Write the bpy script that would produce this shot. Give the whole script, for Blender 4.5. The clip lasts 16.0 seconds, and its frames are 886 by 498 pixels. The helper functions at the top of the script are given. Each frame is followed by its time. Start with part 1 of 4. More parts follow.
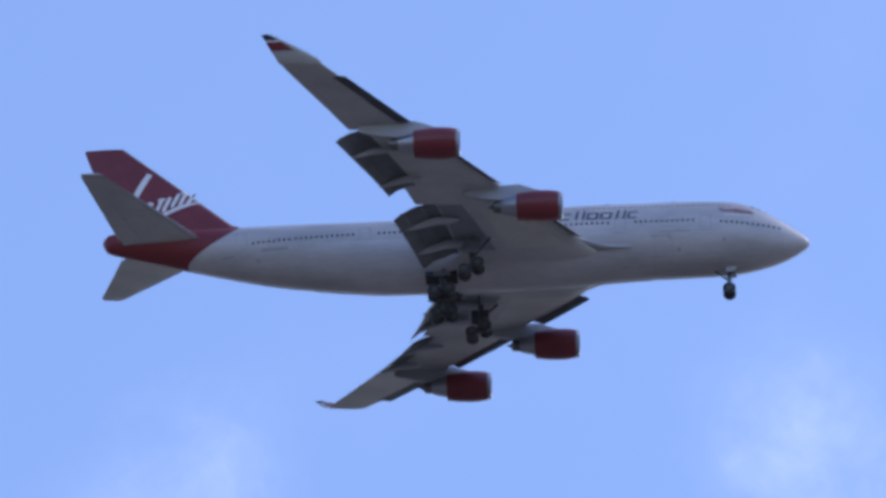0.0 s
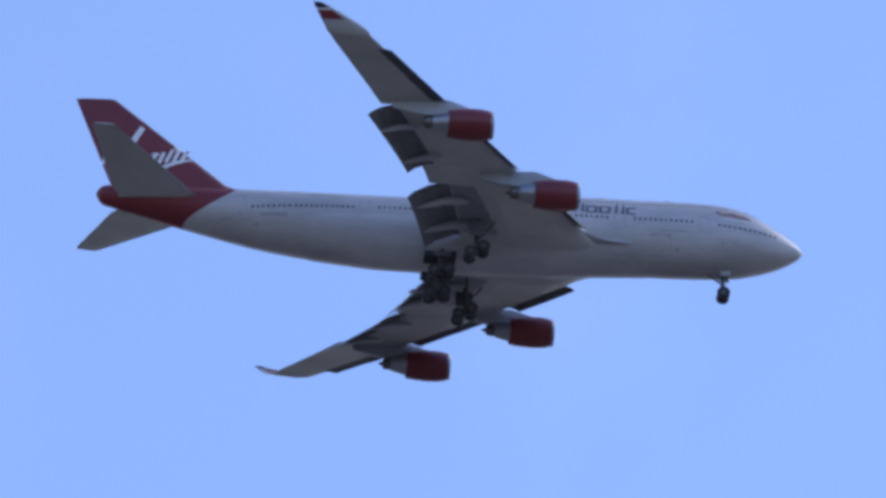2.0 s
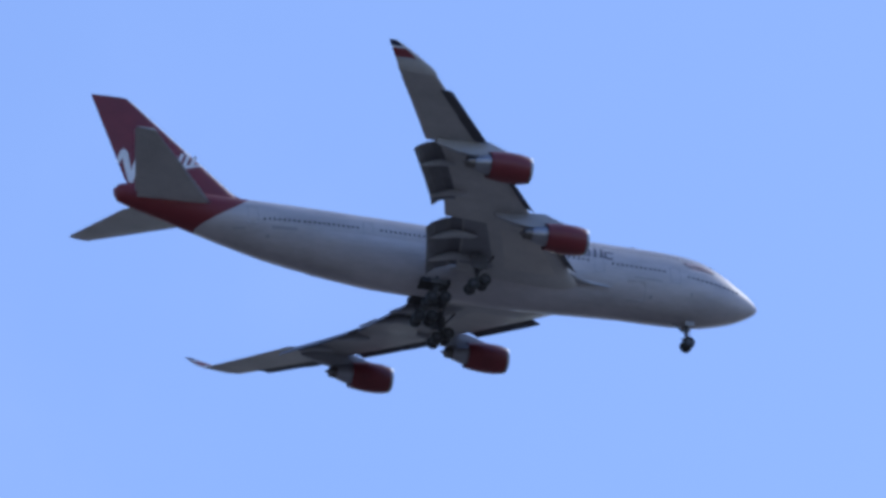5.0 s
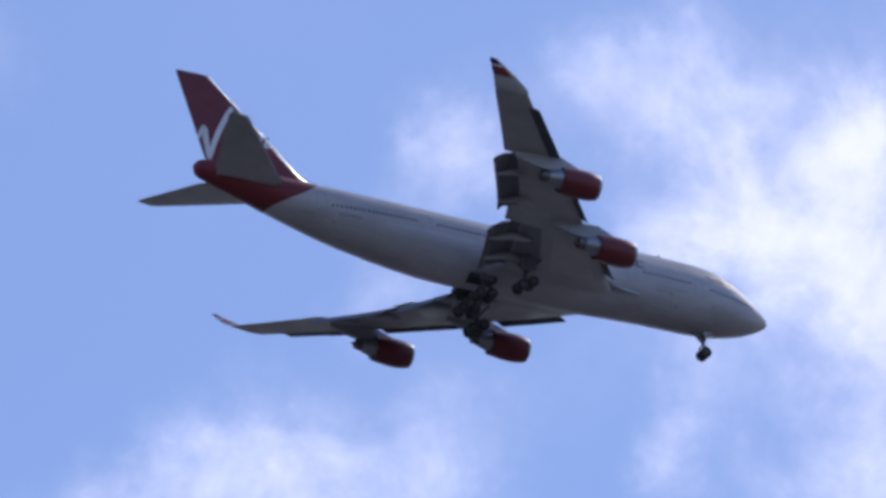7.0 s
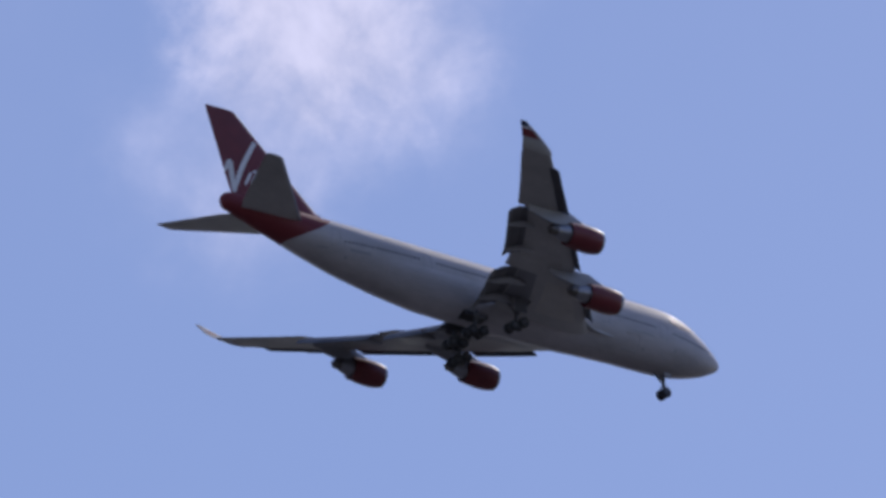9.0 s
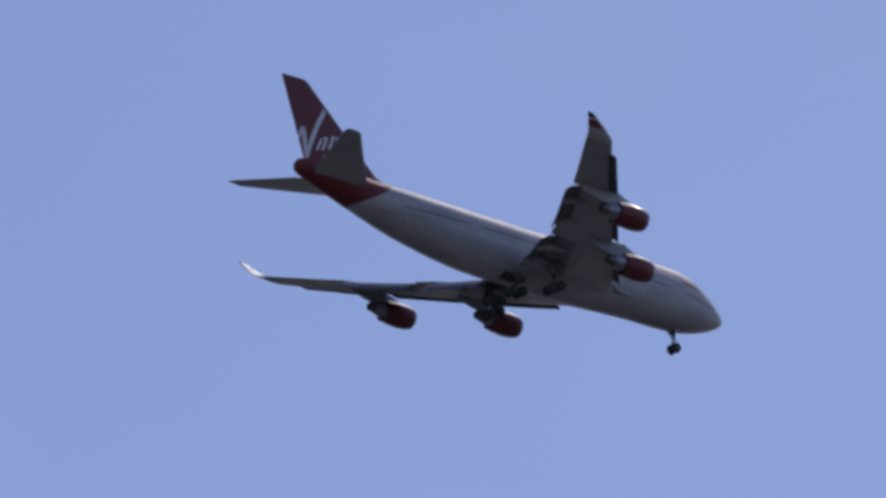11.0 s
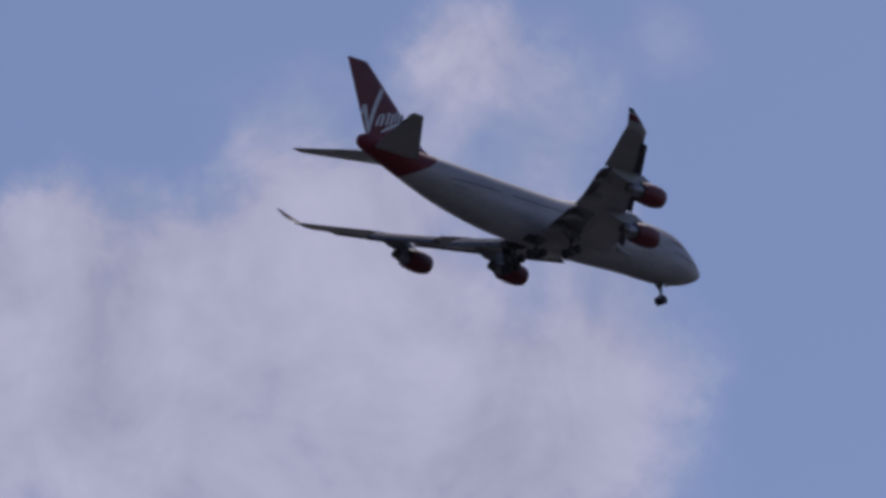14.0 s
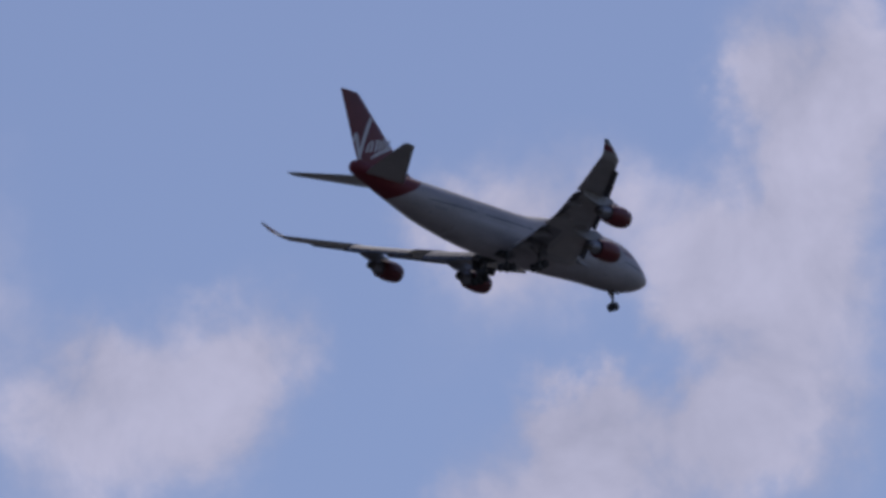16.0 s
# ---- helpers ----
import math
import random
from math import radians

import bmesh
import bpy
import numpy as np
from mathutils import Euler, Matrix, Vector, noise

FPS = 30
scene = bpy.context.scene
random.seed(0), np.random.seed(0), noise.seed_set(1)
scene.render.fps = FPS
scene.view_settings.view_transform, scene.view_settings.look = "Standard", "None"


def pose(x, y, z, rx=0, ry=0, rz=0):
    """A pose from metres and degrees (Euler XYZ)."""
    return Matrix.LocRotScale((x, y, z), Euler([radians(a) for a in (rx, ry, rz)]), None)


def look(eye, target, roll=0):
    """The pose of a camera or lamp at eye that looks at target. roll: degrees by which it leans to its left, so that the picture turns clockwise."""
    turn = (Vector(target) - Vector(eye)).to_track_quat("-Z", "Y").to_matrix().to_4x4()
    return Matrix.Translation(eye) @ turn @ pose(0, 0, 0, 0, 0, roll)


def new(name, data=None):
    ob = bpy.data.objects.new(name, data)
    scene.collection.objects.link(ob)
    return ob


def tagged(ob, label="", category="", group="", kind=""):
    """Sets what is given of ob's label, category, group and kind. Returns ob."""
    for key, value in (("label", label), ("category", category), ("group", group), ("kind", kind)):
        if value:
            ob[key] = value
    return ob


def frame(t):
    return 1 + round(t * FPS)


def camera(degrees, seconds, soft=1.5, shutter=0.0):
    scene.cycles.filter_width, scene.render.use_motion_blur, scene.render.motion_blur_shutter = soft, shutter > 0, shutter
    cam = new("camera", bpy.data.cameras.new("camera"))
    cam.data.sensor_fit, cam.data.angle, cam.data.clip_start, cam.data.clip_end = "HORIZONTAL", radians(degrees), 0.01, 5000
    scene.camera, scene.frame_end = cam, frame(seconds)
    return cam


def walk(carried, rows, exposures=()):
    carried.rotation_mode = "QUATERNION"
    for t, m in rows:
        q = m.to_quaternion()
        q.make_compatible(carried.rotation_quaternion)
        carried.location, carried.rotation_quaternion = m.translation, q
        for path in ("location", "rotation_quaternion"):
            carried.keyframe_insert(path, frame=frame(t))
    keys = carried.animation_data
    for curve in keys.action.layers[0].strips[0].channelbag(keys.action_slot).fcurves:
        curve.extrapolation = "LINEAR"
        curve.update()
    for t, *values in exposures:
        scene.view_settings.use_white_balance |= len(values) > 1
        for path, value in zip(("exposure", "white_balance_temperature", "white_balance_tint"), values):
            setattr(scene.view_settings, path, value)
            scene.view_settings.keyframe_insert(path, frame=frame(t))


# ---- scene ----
# ---- camera: a person's height above the ground, panning after the aircraft ----
cam = camera(5.0860, 16.0, soft=3.6)
walk(cam, [
    (0, pose(0, 0, 1.7, 125.7548, -3.0204, 3.6928)),
    (0.2, pose(0, 0, 1.7, 125.7762, -2.9021, 2.7835)),
    (0.3, pose(0, 0, 1.7, 125.7120, -2.8401, 2.3288)),
    (0.5, pose(0, 0, 1.7, 125.6523, -2.7239, 1.4268)),
    (0.7, pose(0, 0, 1.7, 125.6733, -2.7824, 0.4505)),
    (0.8, pose(0, 0, 1.7, 125.5571, -2.7632, -0.0983)),
    (1, pose(0, 0, 1.7, 125.3720, -2.6405, -1.3160)),
    (1.2, pose(0, 0, 1.7, 125.5124, -2.5326, -2.2677)),
    (1.3, pose(0, 0, 1.7, 125.5420, -2.4720, -2.7496)),
    (1.5, pose(0, 0, 1.7, 125.4521, -2.2978, -3.7783)),
    (1.7, pose(0, 0, 1.7, 125.3920, -2.2070, -4.7991)),
    (1.8, pose(0, 0, 1.7, 125.3014, -2.1807, -5.2776)),
    (2, pose(0, 0, 1.7, 125.1482, -2.1321, -6.2255)),
    (2.2, pose(0, 0, 1.7, 125.1703, -1.8736, -7.2007)),
    (2.3, pose(0, 0, 1.7, 125.0998, -1.7497, -7.6744)),
    (2.5, pose(0, 0, 1.7, 124.8752, -1.5451, -8.5507)),
    (2.7, pose(0, 0, 1.7, 124.8305, -1.4639, -9.5434)),
    (2.8, pose(0, 0, 1.7, 124.7777, -1.3954, -10.0763)),
    (3, pose(0, 0, 1.7, 124.6968, -1.3058, -11.0676)),
    (3.2, pose(0, 0, 1.7, 124.6393, -1.1306, -11.9360)),
    (3.3, pose(0, 0, 1.7, 124.5096, -1.0521, -12.3490)),
    (3.5, pose(0, 0, 1.7, 124.2712, -0.9370, -13.1053)),
    (3.7, pose(0, 0, 1.7, 124.2287, -0.9290, -14.0687)),
    (3.8, pose(0, 0, 1.7, 124.1481, -0.8801, -14.6110)),
    (4, pose(0, 0, 1.7, 123.8399, -0.8317, -15.6077)),
    (4.2, pose(0, 0, 1.7, 123.7429, -0.7554, -16.3970)),
    (4.3, pose(0, 0, 1.7, 123.6783, -0.6889, -16.8297)),
    (4.5, pose(0, 0, 1.7, 123.4276, -0.5572, -17.6788)),
    (4.7, pose(0, 0, 1.7, 123.3199, -0.4002, -18.5676)),
    (5, pose(0, 0, 1.7, 123.0154, -0.4277, -19.9505)),
    (5.5, pose(0, 0, 1.7, 122.4677, -0.4463, -22.2221)),
    (6, pose(0, 0, 1.7, 121.8708, -0.4334, -24.4499)),
    (6.5, pose(0, 0, 1.7, 121.2262, -0.3918, -26.6321)),
    (6.8, pose(0, 0, 1.7, 120.8173, -0.3542, -27.9189)),
    (7, pose(0, 0, 1.7, 120.5598, -0.2615, -28.6343)),
    (7.2, pose(0, 0, 1.7, 120.2825, -0.3336, -29.5338)),
    (7.3, pose(0, 0, 1.7, 120.1055, -0.3480, -30.0158)),
    (7.5, pose(0, 0, 1.7, 119.6951, -0.3634, -30.9942)),
    (7.7, pose(0, 0, 1.7, 119.2140, -0.3401, -31.7414)),
    (7.8, pose(0, 0, 1.7, 119.1830, -0.3444, -32.0918)),
    (8, pose(0, 0, 1.7, 119.1535, -0.2696, -32.9384)),
    (8.2, pose(0, 0, 1.7, 118.9591, -0.1087, -33.7519)),
    (8.3, pose(0, 0, 1.7, 118.8516, -0.0353, -34.1420)),
    (8.5, pose(0, 0, 1.7, 118.5672, 0.0492, -34.7940)),
    (8.7, pose(0, 0, 1.7, 118.3399, 0.0731, -35.5162)),
    (9, pose(0, 0, 1.7, 117.8805, 0.0670, -36.6182)),
    (9.5, pose(0, 0, 1.7, 117.1107, 0.0510, -38.3937)),
    (10, pose(0, 0, 1.7, 116.3388, 0.0278, -40.0950)),
    (10.5, pose(0, 0, 1.7, 115.5675, -0.0024, -41.7245)),
    (10.8, pose(0, 0, 1.7, 115.1059, -0.0238, -42.6688)),
    (11, pose(0, 0, 1.7, 114.6624, 0.0931, -43.1875)),
    (11.2, pose(0, 0, 1.7, 114.2411, 0.1449, -43.6681)),
    (11.3, pose(0, 0, 1.7, 114.0909, 0.1762, -43.9206)),
    (11.5, pose(0, 0, 1.7, 113.8804, 0.2223, -44.3859)),
    (11.7, pose(0, 0, 1.7, 113.5897, 0.2665, -44.7568)),
    (11.8, pose(0, 0, 1.7, 113.3512, 0.3085, -44.9780)),
    (12, pose(0, 0, 1.7, 112.8677, 0.4692, -45.5961)),
    (12.2, pose(0, 0, 1.7, 112.4630, 0.6683, -46.3596)),
    (12.3, pose(0, 0, 1.7, 112.2625, 0.7588, -46.7203)),
    (12.5, pose(0, 0, 1.7, 112.0043, 0.9396, -47.4487)),
    (12.7, pose(0, 0, 1.7, 111.9532, 1.1730, -47.8658)),
    (12.8, pose(0, 0, 1.7, 111.9154, 1.2693, -48.0200)),
    (13, pose(0, 0, 1.7, 111.3848, 1.4868, -48.3597)),
    (13.2, pose(0, 0, 1.7, 111.0919, 1.7827, -48.7896)),
    (13.3, pose(0, 0, 1.7, 110.9599, 1.9390, -49.0254)),
    (13.5, pose(0, 0, 1.7, 110.6686, 2.2075, -49.3746)),
    (13.7, pose(0, 0, 1.7, 110.4250, 2.3100, -49.6942)),
    (13.8, pose(0, 0, 1.7, 110.3200, 2.3706, -49.8772)),
    (14, pose(0, 0, 1.7, 110.1778, 2.5507, -50.4055)),
    (14.2, pose(0, 0, 1.7, 109.8711, 2.7969, -50.9472)),
    (14.3, pose(0, 0, 1.7, 109.7385, 2.9002, -51.1629)),
    (14.5, pose(0, 0, 1.7, 109.4647, 3.1098, -51.5988)),
    (14.7, pose(0, 0, 1.7, 109.2071, 3.2998, -51.9766)),
    (14.8, pose(0, 0, 1.7, 109.0205, 3.4049, -52.1900)),
    (15, pose(0, 0, 1.7, 108.8381, 3.6038, -52.5913)),
    (15.2, pose(0, 0, 1.7, 108.6918, 3.8802, -52.9874)),
    (15.3, pose(0, 0, 1.7, 108.5703, 4.0205, -53.1880)),
    (15.5, pose(0, 0, 1.7, 108.2796, 4.2836, -53.5293)),
    (15.7, pose(0, 0, 1.7, 108.0562, 4.2965, -53.9610)),
    (15.8, pose(0, 0, 1.7, 107.9151, 4.3273, -54.2508)),
    (16, pose(0, 0, 1.7, 107.6469, 4.3196, -54.6081)),
], exposures=[
    (0, 0.86, 6400, 12),
    (3, 0.68, 6080, 10),
    (4.7, 0.54, 6000, 10),
    (7, 0.12, 6350, 14),
    (8, -0.13, 6550, 15),
    (8.7, -0.20, 6700, 16),
    (11, -0.44, 6650, 17),
    (12.5, -0.57, 6500, 16),
    (13.2, -0.62, 6450, 15),
    (14.0, -1.02, 6680, 17),
    (14.5, -1.03, 6750, 17),
    (15.2, -1.11, 6700, 16),
    (16.0, -0.90, 6750, 16),
])

# ---- world, sun ----
SUN = Vector((0.60, 0.25, 0.76)).normalized()
SUN_EL = math.asin(SUN.z)
SUN_AZ = math.atan2(SUN.x, SUN.y)

world = bpy.data.worlds.new("sky")
scene.world = world
world.use_nodes = True
wt = world.node_tree
wt.nodes.clear()


def wnode(kind, **values):
    n = wt.nodes.new(kind)
    for key, value in values.items():
        if key == "operation":
            n.operation = value
        else:
            n.inputs[int(key[1:])].default_value = value
    return n


out = wnode("ShaderNodeOutputWorld")
back = wnode("ShaderNodeBackground")
sky = wt.nodes.new("ShaderNodeTexSky")
sky.sky_type = "NISHITA"
sky.sun_disc = False
sky.sun_elevation = SUN_EL
sky.sun_rotation = SUN_AZ
sky.altitude = 50
sky.air_density = 1.0
sky.dust_density = 0.35
sky.ozone_density = 2.0
SKY = 0.12
where = wt.nodes.new("ShaderNodeTexCoord")

# ragged cloud outlines: the view direction is shaken by noise at three scales
shaken = where.outputs["Generated"]
for scale, amount in ((45.0, 0.011), (150.0, 0.0075), (520.0, 0.0030)):
    nz = wt.nodes.new("ShaderNodeTexNoise")
    nz.inputs["Scale"].default_value = scale
    nz.inputs["Detail"].default_value = 5
    nz.inputs["Roughness"].default_value = 0.6
    wt.links.new(where.outputs["Generated"], nz.inputs["Vector"])
    half = wnode("ShaderNodeVectorMath", operation="SUBTRACT", _1=(0.5, 0.5, 0.5))
    wt.links.new(nz.outputs["Color"], half.inputs[0])
    size = wnode("ShaderNodeVectorMath", operation="SCALE")
    size.inputs["Scale"].default_value = amount
    wt.links.new(half.outputs[0], size.inputs[0])
    plus = wnode("ShaderNodeVectorMath", operation="ADD")
    wt.links.new(shaken, plus.inputs[0])
    wt.links.new(size.outputs[0], plus.inputs[1])
    shaken = plus.outputs[0]

cover = None


def cloud(az, el, r, dens):
    """One puff of cloud: its bearing and height in degrees, its radius in degrees and its thickness."""
    global cover
    a, e = radians(az), radians(el)
    d = wnode("ShaderNodeVectorMath", operation="DISTANCE", _1=(math.cos(e) * math.cos(a), math.cos(e) * math.sin(a), math.sin(e)))
    wt.links.new(shaken, d.inputs[0])
    m = wt.nodes.new("ShaderNodeMapRange")
    m.interpolation_type = "SMOOTHSTEP"
    m.inputs["From Min"].default_value = radians(r)
    m.inputs["From Max"].default_value = 0.0
    m.inputs["To Min"].default_value = 0.0
    m.inputs["To Max"].default_value = dens
    wt.links.new(d.outputs["Value"], m.inputs["Value"])
    if cover is None:
        cover = m.outputs["Result"]
    else:
        s = wnode("ShaderNodeMath", operation="ADD")
        wt.links.new(cover, s.inputs[0])
        wt.links.new(m.outputs["Result"], s.inputs[1])
        cover = s.outputs[0]


cloud(93.17, 34.53, 1.15, 0.24)
cloud(97.54, 34.23, 1.0, 0.24)
cloud(65.17, 30.61, 0.42, 0.29)
cloud(65.08, 30.29, 0.42, 0.25)
cloud(64.90, 29.45, 0.57, 0.29)
cloud(64.71, 31.59, 0.57, 0.29)
cloud(63.84, 29.05, 0.57, 0.33)
cloud(63.51, 29.09, 0.68, 0.29)
cloud(62.99, 29.16, 0.86, 0.38)
cloud(62.59, 29.43, 0.78, 0.29)
cloud(62.21, 29.21, 0.88, 0.29)
cloud(61.97, 30.22, 0.47, 0.20)
cloud(61.83, 30.81, 0.47, 0.20)
cloud(61.71, 30.29, 0.68, 0.29)
cloud(61.69, 29.19, 0.91, 0.33)
cloud(61.64, 31.13, 0.52, 0.20)
cloud(61.41, 30.94, 0.57, 0.29)
cloud(61.40, 29.51, 0.68, 0.25)
cloud(61.34, 31.33, 0.62, 0.29)
cloud(61.07, 31.04, 0.57, 0.25)
cloud(60.84, 29.78, 0.73, 0.16)
cloud(60.37, 31.62, 0.75, 0.25)
cloud(60.28, 31.20, 0.83, 0.25)
cloud(60.09, 30.17, 0.78, 0.25)
cloud(60.06, 29.16, 0.47, 0.33)
cloud(60.00, 29.45, 0.47, 0.37)
cloud(59.94, 29.78, 0.47, 0.33)
cloud(59.86, 30.74, 0.86, 0.52)
cloud(59.82, 31.59, 0.78, 0.33)
cloud(59.37, 30.40, 0.97, 0.38)
cloud(59.33, 31.04, 0.62, 0.29)
cloud(59.27, 29.26, 0.80, 0.25)
cloud(59.11, 31.58, 0.97, 0.36)
cloud(58.92, 29.85, 1.03, 0.33)
cloud(58.84, 30.94, 0.94, 0.41)
cloud(58.71, 29.44, 0.57, 0.16)
cloud(58.70, 30.48, 0.88, 0.33)
cloud(58.52, 29.05, 0.80, 0.30)
cloud(58.46, 29.90, 0.86, 0.36)
cloud(58.38, 31.45, 0.88, 0.33)
cloud(58.20, 30.44, 1.03, 0.36)
cloud(58.16, 30.99, 0.97, 0.47)
cloud(57.77, 29.58, 0.78, 0.25)
cloud(57.48, 29.12, 0.68, 0.29)
cloud(57.38, 30.51, 0.78, 0.10)
cloud(57.33, 28.25, 0.47, 0.12)
cloud(57.21, 29.86, 0.83, 0.25)
cloud(57.10, 29.00, 0.68, 0.35)
cloud(57.10, 29.37, 0.78, 0.20)
cloud(57.01, 30.25, 0.88, 0.12)
cloud(56.93, 28.79, 0.52, 0.16)
cloud(56.90, 29.57, 0.57, 0.16)
cloud(56.83, 29.28, 0.52, 0.16)
cloud(56.23, 29.73, 0.57, 0.16)
cloud(56.14, 30.44, 0.78, 0.25)
cloud(55.85, 29.99, 0.57, 0.25)
cloud(55.66, 30.38, 0.75, 0.30)
cloud(55.30, 28.57, 0.57, 0.16)
cloud(54.94, 28.30, 0.78, 0.20)
cloud(54.90, 30.38, 0.68, 0.25)
cloud(54.83, 30.02, 0.57, 0.20)
cloud(54.73, 29.50, 0.62, 0.37)
cloud(54.65, 27.88, 0.68, 0.16)
cloud(54.56, 29.01, 0.68, 0.41)
cloud(54.47, 29.73, 0.73, 0.45)
cloud(54.46, 28.23, 0.78, 0.25)
cloud(54.37, 29.34, 0.97, 0.58)
cloud(54.23, 28.79, 0.86, 0.39)
cloud(53.88, 29.68, 0.62, 0.33)
cloud(53.78, 29.23, 0.86, 0.47)
cloud(53.76, 30.07, 0.57, 0.29)
cloud(53.72, 28.86, 0.75, 0.29)
cloud(53.23, 28.64, 0.68, 0.12)
cloud(53.18, 29.70, 0.86, 0.31)
cloud(53.12, 28.96, 0.42, 0.12)
cloud(46.76, 21.46, 0.97, 0.85)
cloud(46.39, 21.95, 0.61, 0.50)
cloud(46.04, 22.08, 0.48, 0.50)
cloud(45.90, 21.89, 0.70, 0.70)
cloud(45.90, 21.37, 0.96, 0.80)
cloud(45.52, 21.63, 0.88, 0.80)
cloud(45.24, 21.15, 0.96, 0.80)
cloud(45.17, 21.79, 0.53, 0.50)
cloud(44.89, 21.44, 0.88, 0.80)
cloud(44.61, 21.63, 0.53, 0.60)
cloud(44.49, 20.84, 1.16, 0.85)
cloud(44.28, 21.23, 0.87, 0.85)
cloud(43.82, 20.76, 0.58, 0.49)
cloud(43.72, 21.10, 0.39, 0.30)
cloud(43.60, 20.03, 0.70, 0.50)
cloud(43.42, 20.26, 0.53, 0.45)
cloud(43.21, 20.67, 0.44, 0.20)
cloud(43.12, 19.99, 0.66, 0.40)
cloud(42.25, 20.01, 0.39, 0.40)
cloud(42.16, 19.35, 0.88, 0.60)
cloud(41.87, 20.04, 0.53, 0.60)
cloud(41.85, 19.70, 0.87, 0.82)
cloud(41.49, 19.16, 0.88, 0.60)
cloud(41.33, 19.68, 0.88, 0.80)
cloud(41.33, 20.12, 0.73, 0.85)
cloud(41.07, 20.41, 0.48, 0.60)
cloud(40.94, 19.12, 1.06, 0.75)
cloud(40.84, 19.80, 1.06, 0.85)
cloud(40.63, 20.10, 0.66, 0.60)
cloud(40.49, 18.76, 0.97, 0.65)
cloud(40.27, 19.48, 1.06, 0.85)
cloud(40.17, 20.15, 0.66, 0.60)
cloud(40.06, 18.85, 0.79, 0.35)
cloud(39.85, 18.16, 0.79, 0.50)
cloud(39.81, 20.88, 0.53, 0.39)
cloud(39.65, 20.23, 0.79, 0.60)
cloud(39.58, 19.59, 1.06, 0.85)
cloud(39.57, 18.44, 0.97, 0.75)
cloud(39.44, 21.23, 0.35, 0.15)
cloud(39.27, 20.58, 0.91, 0.85)
cloud(39.25, 20.06, 0.96, 0.80)
cloud(39.07, 18.74, 0.97, 0.75)
cloud(39.06, 18.04, 0.91, 0.75)
cloud(38.88, 20.53, 0.61, 0.40)
cloud(38.81, 21.37, 0.35, 0.35)
cloud(38.78, 19.45, 1.06, 0.85)
cloud(38.68, 21.04, 0.53, 0.40)
cloud(38.63, 19.97, 0.53, 0.35)
cloud(38.57, 17.78, 0.69, 0.46)
cloud(38.56, 21.43, 0.48, 0.55)
cloud(38.42, 18.23, 0.66, 0.40)
cloud(38.38, 18.86, 1.06, 0.85)
cloud(38.36, 21.22, 0.57, 0.60)
cloud(38.25, 20.54, 0.57, 0.30)
cloud(38.24, 19.43, 0.79, 0.60)
cloud(38.11, 18.94, 0.66, 0.50)
cloud(38.02, 20.27, 0.66, 0.30)
cloud(38.02, 20.93, 0.63, 0.38)
cloud(38.01, 17.91, 0.63, 0.38)
cloud(37.85, 17.58, 0.58, 0.49)
cloud(37.81, 19.13, 0.96, 0.85)
cloud(37.72, 20.58, 0.53, 0.20)
cloud(37.70, 19.84, 0.73, 0.59)
cloud(37.67, 20.93, 0.53, 0.20)
cloud(37.58, 20.12, 0.44, 0.40)
cloud(37.52, 18.43, 0.48, 0.20)
cloud(37.33, 21.31, 0.44, 0.25)
cloud(37.22, 19.30, 0.48, 0.25)
cloud(37.10, 21.20, 0.39, 0.20)
cloud(37.10, 18.42, 0.39, 0.12)
cloud(36.92, 17.58, 0.73, 0.49)
cloud(36.90, 17.22, 0.57, 0.25)
cloud(36.82, 18.23, 0.53, 0.19)
cloud(36.59, 16.78, 0.57, 0.50)
cloud(36.57, 16.41, 0.75, 0.50)
cloud(36.34, 17.03, 0.64, 0.65)
cloud(36.12, 17.11, 0.48, 0.40)
cloud(36.00, 16.40, 0.70, 0.50)
cloud(35.86, 16.94, 0.85, 0.85)
cloud(35.50, 16.77, 0.57, 0.45)
cloud(35.45, 16.40, 0.53, 0.45)
cloud(35.31, 16.99, 0.67, 0.62)
cloud(35.15, 17.23, 0.58, 0.65)
cloud(34.15, 16.96, 0.61, 0.12)
cloud(34.08, 16.17, 0.39, 0.40)
cloud(34.04, 17.81, 0.39, 0.38)
cloud(33.82, 17.67, 0.53, 0.49)
cloud(33.82, 16.23, 0.63, 0.62)
cloud(33.80, 17.39, 0.73, 0.24)
cloud(33.51, 16.58, 0.35, 0.40)
cloud(33.50, 17.69, 0.76, 0.69)
cloud(33.46, 16.32, 0.67, 0.70)
cloud(33.32, 17.15, 0.66, 0.15)
cloud(33.28, 16.53, 0.44, 0.60)
cloud(33.11, 16.68, 0.39, 0.65)
cloud(33.09, 16.81, 0.26, 0.40)
cloud(33.07, 17.80, 0.67, 0.51)
cloud(33.02, 16.26, 0.83, 0.85)
cloud(32.94, 16.54, 0.39, 0.40)
cloud(32.80, 17.66, 0.57, 0.35)
cloud(32.74, 17.27, 0.35, 0.50)
cloud(32.59, 16.61, 0.39, 0.50)
cloud(32.58, 16.34, 0.61, 0.55)
cloud(32.50, 17.23, 0.48, 0.62)
cloud(32.47, 17.54, 0.44, 0.40)
cloud(32.33, 16.55, 0.57, 0.60)
cloud(32.27, 17.16, 0.66, 0.60)
cloud(32.22, 17.68, 0.57, 0.50)
cloud(32.18, 18.46, 0.35, 0.40)
cloud(32.17, 16.83, 0.57, 0.60)
cloud(32.10, 16.40, 0.70, 0.55)
cloud(32.07, 18.16, 0.39, 0.40)
cloud(32.02, 18.70, 0.48, 0.60)
cloud(31.95, 18.37, 0.48, 0.60)
